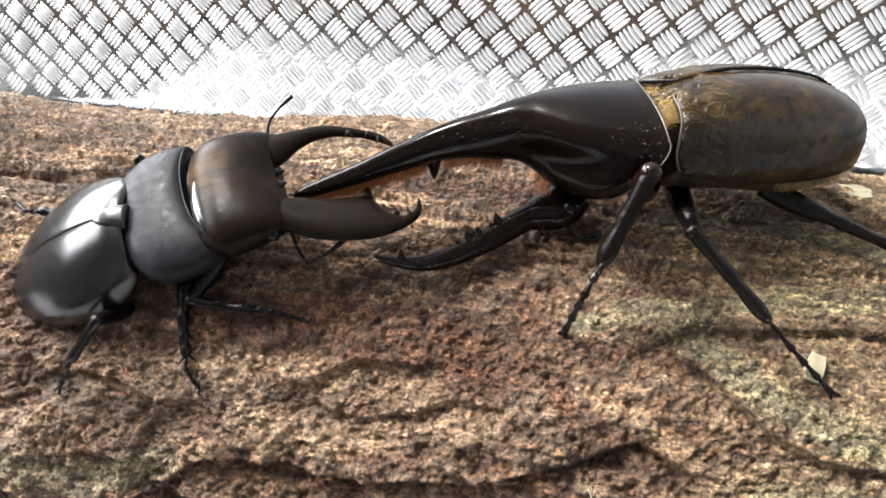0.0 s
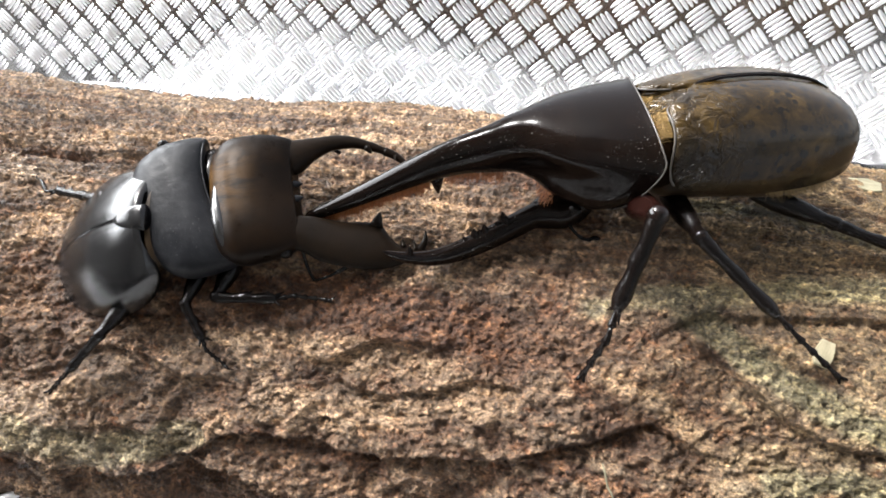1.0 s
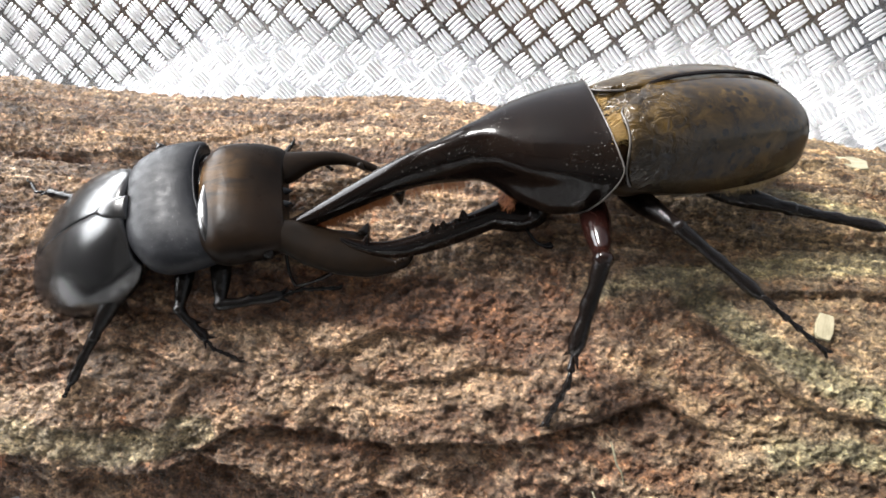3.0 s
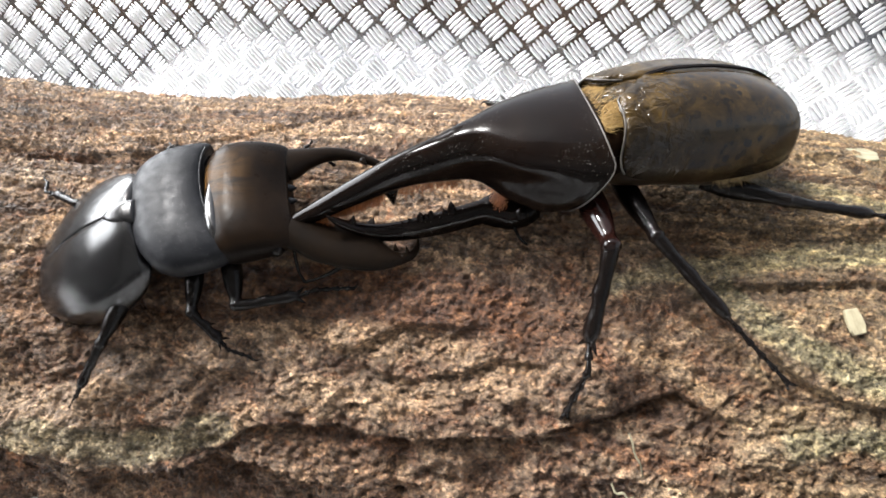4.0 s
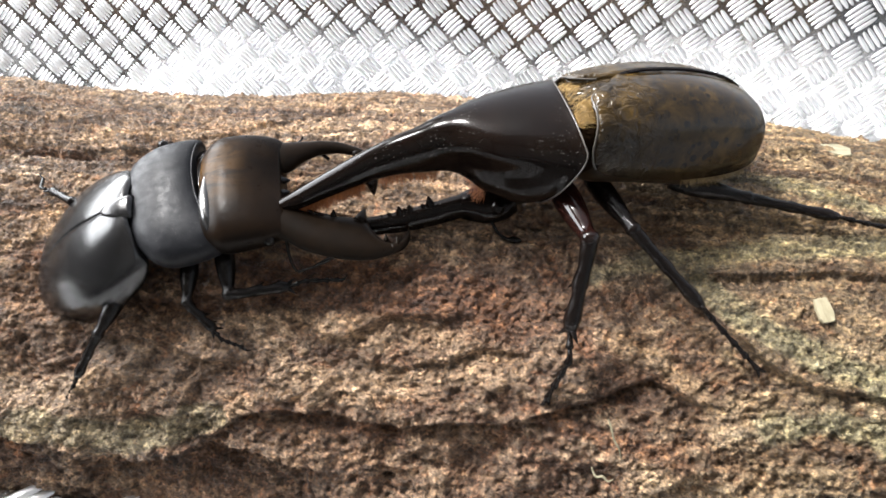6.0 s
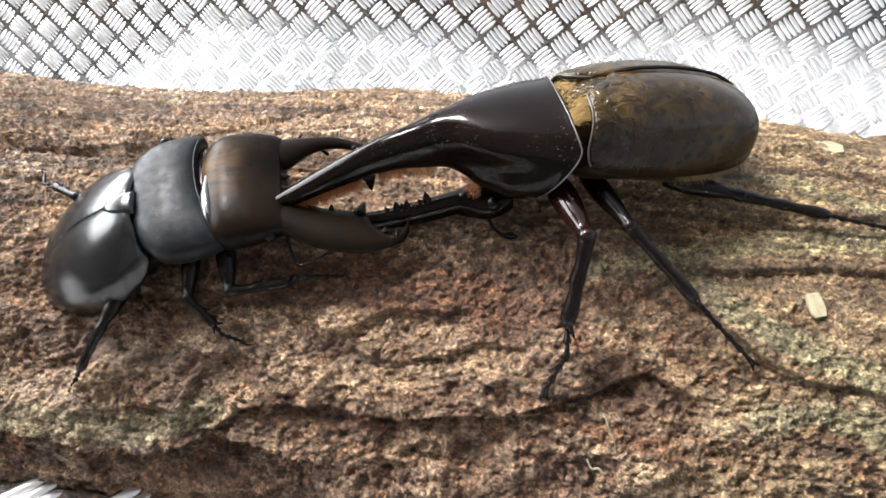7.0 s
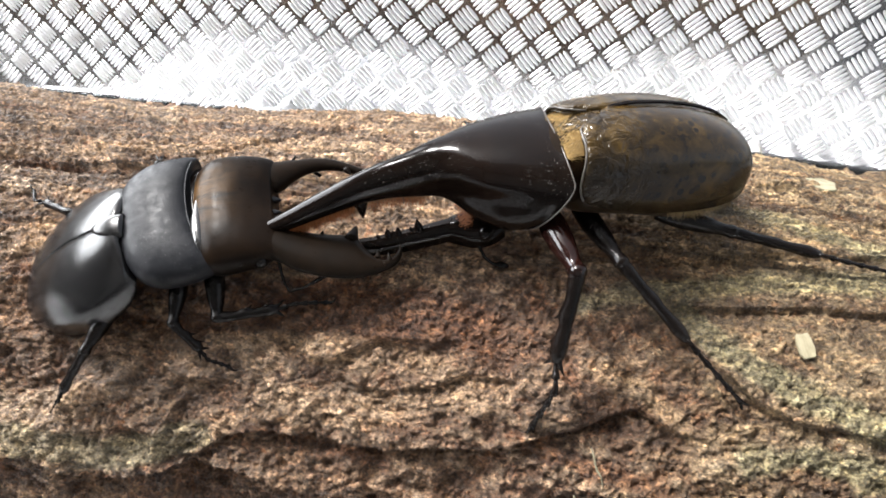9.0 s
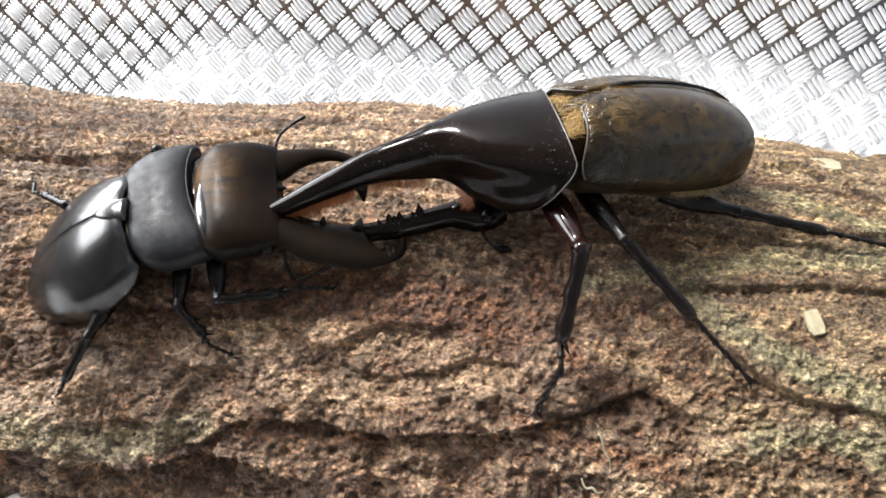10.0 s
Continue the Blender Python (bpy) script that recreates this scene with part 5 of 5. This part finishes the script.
STAG_LEGS.append(('middle_leg', (-0.112, -0.04, 0.19), (-0.119, -0.03, 0.196), (-0.125, -0.018, 0.191), 1.5, False, [(0.0, -0.125, -0.018, 0.191)], (0, 0)))
STAG_LEGS.append(('hind_leg', (-0.129, -0.048, 0.186), (-0.1411, -0.0475, 0.1861), (-0.158, -0.0365, 0.1857), 1.4, False, [(0.0, -0.158, -0.0365, 0.1857)], (1.5, 3.0)))


def between(rows, t):
    """Place at t along rows of t, x, y, z."""
    ts = [r[0] for r in rows]
    return Vector([float(np.interp(t, ts, [r[i] for r in rows])) for i in (1, 2, 3)])


def body_at(rows, t):
    for (t0, *a), (t1, *b) in zip(rows, rows[1:]):
        if t0 <= t <= t1:
            return pose(*a).lerp(pose(*b), (t - t0) / (t1 - t0))
    return pose(*rows[-1][1:])


def frame_along(origin, to, up):
    x = (to - origin).normalized()
    y = up.cross(x).normalized()
    z = x.cross(y)
    m = Matrix((x, y, z)).transposed().to_4x4()
    m.translation = origin
    return m


def make_legs(beetle, body_rows, legs):
    """Builds the legs and gives the rows by which thigh and shin follow body and foot."""
    rest = pose(*[r for r in body_rows if r[0] == 4.5][0][1:])
    back = rest.inverted()
    out = []
    for name, hip, knee, foot, r, red, stands, kink in legs:
        hip, knee, foot = Vector(hip), Vector(knee), Vector(foot)
        l1, l2 = (knee - hip).length, (foot - knee).length
        thigh, shin = leg(beetle, name, l1, l2, r, kink, red)
        hip_l, bend_l = back @ hip, back.to_3x3() @ (knee - (hip + foot) / 2)
        times = sorted({r[0] for r in body_rows} | {s[0] for s in stands})
        thigh_rows, shin_rows = [], []
        for t in times:
            body = body_at(body_rows, t)
            h, f = body @ hip_l, between(stands, t)
            way = f - h
            d = min(max(way.length, abs(l1 - l2) + 1e-4), l1 + l2 - 1e-5)
            way.normalize()
            along = (l1 * l1 - l2 * l2 + d * d) / (2 * d)
            side = body.to_3x3() @ bend_l
            side = (side - way * side.dot(way)).normalized()
            k = h + way * along + side * math.sqrt(max(0.0, l1 * l1 - along * along))
            f = h + way * d
            mt, ms = frame_along(h, k, side), frame_along(k, f, side)
            thigh_rows.append((t, body.inverted() @ mt))
            shin_rows.append((t, mt.inverted() @ ms))
        out.append((thigh, thigh_rows, shin, shin_rows))
    return out


LEG_MOVES = make_legs(rhino, RHINO, RHINO_LEGS) + make_legs(stag, STAG, STAG_LEGS)


def motions():
    for thing, rows in ((rhino, RHINO), (rhino_shield, RHINO_SHIELD), (rhino_head, RHINO_HEAD), (stag, STAG), (stag_rear, STAG_REAR), (stag_head, STAG_HEAD), (stag_feeler, STAG_FEELER)):
        walk(thing, [(t, pose(*p)) for t, *p in rows])
    walk(chip, CHIP_ROWS)
    for thigh, thigh_rows, shin, shin_rows in LEG_MOVES:
        walk(thigh, thigh_rows)
        walk(shin, shin_rows)


motions()
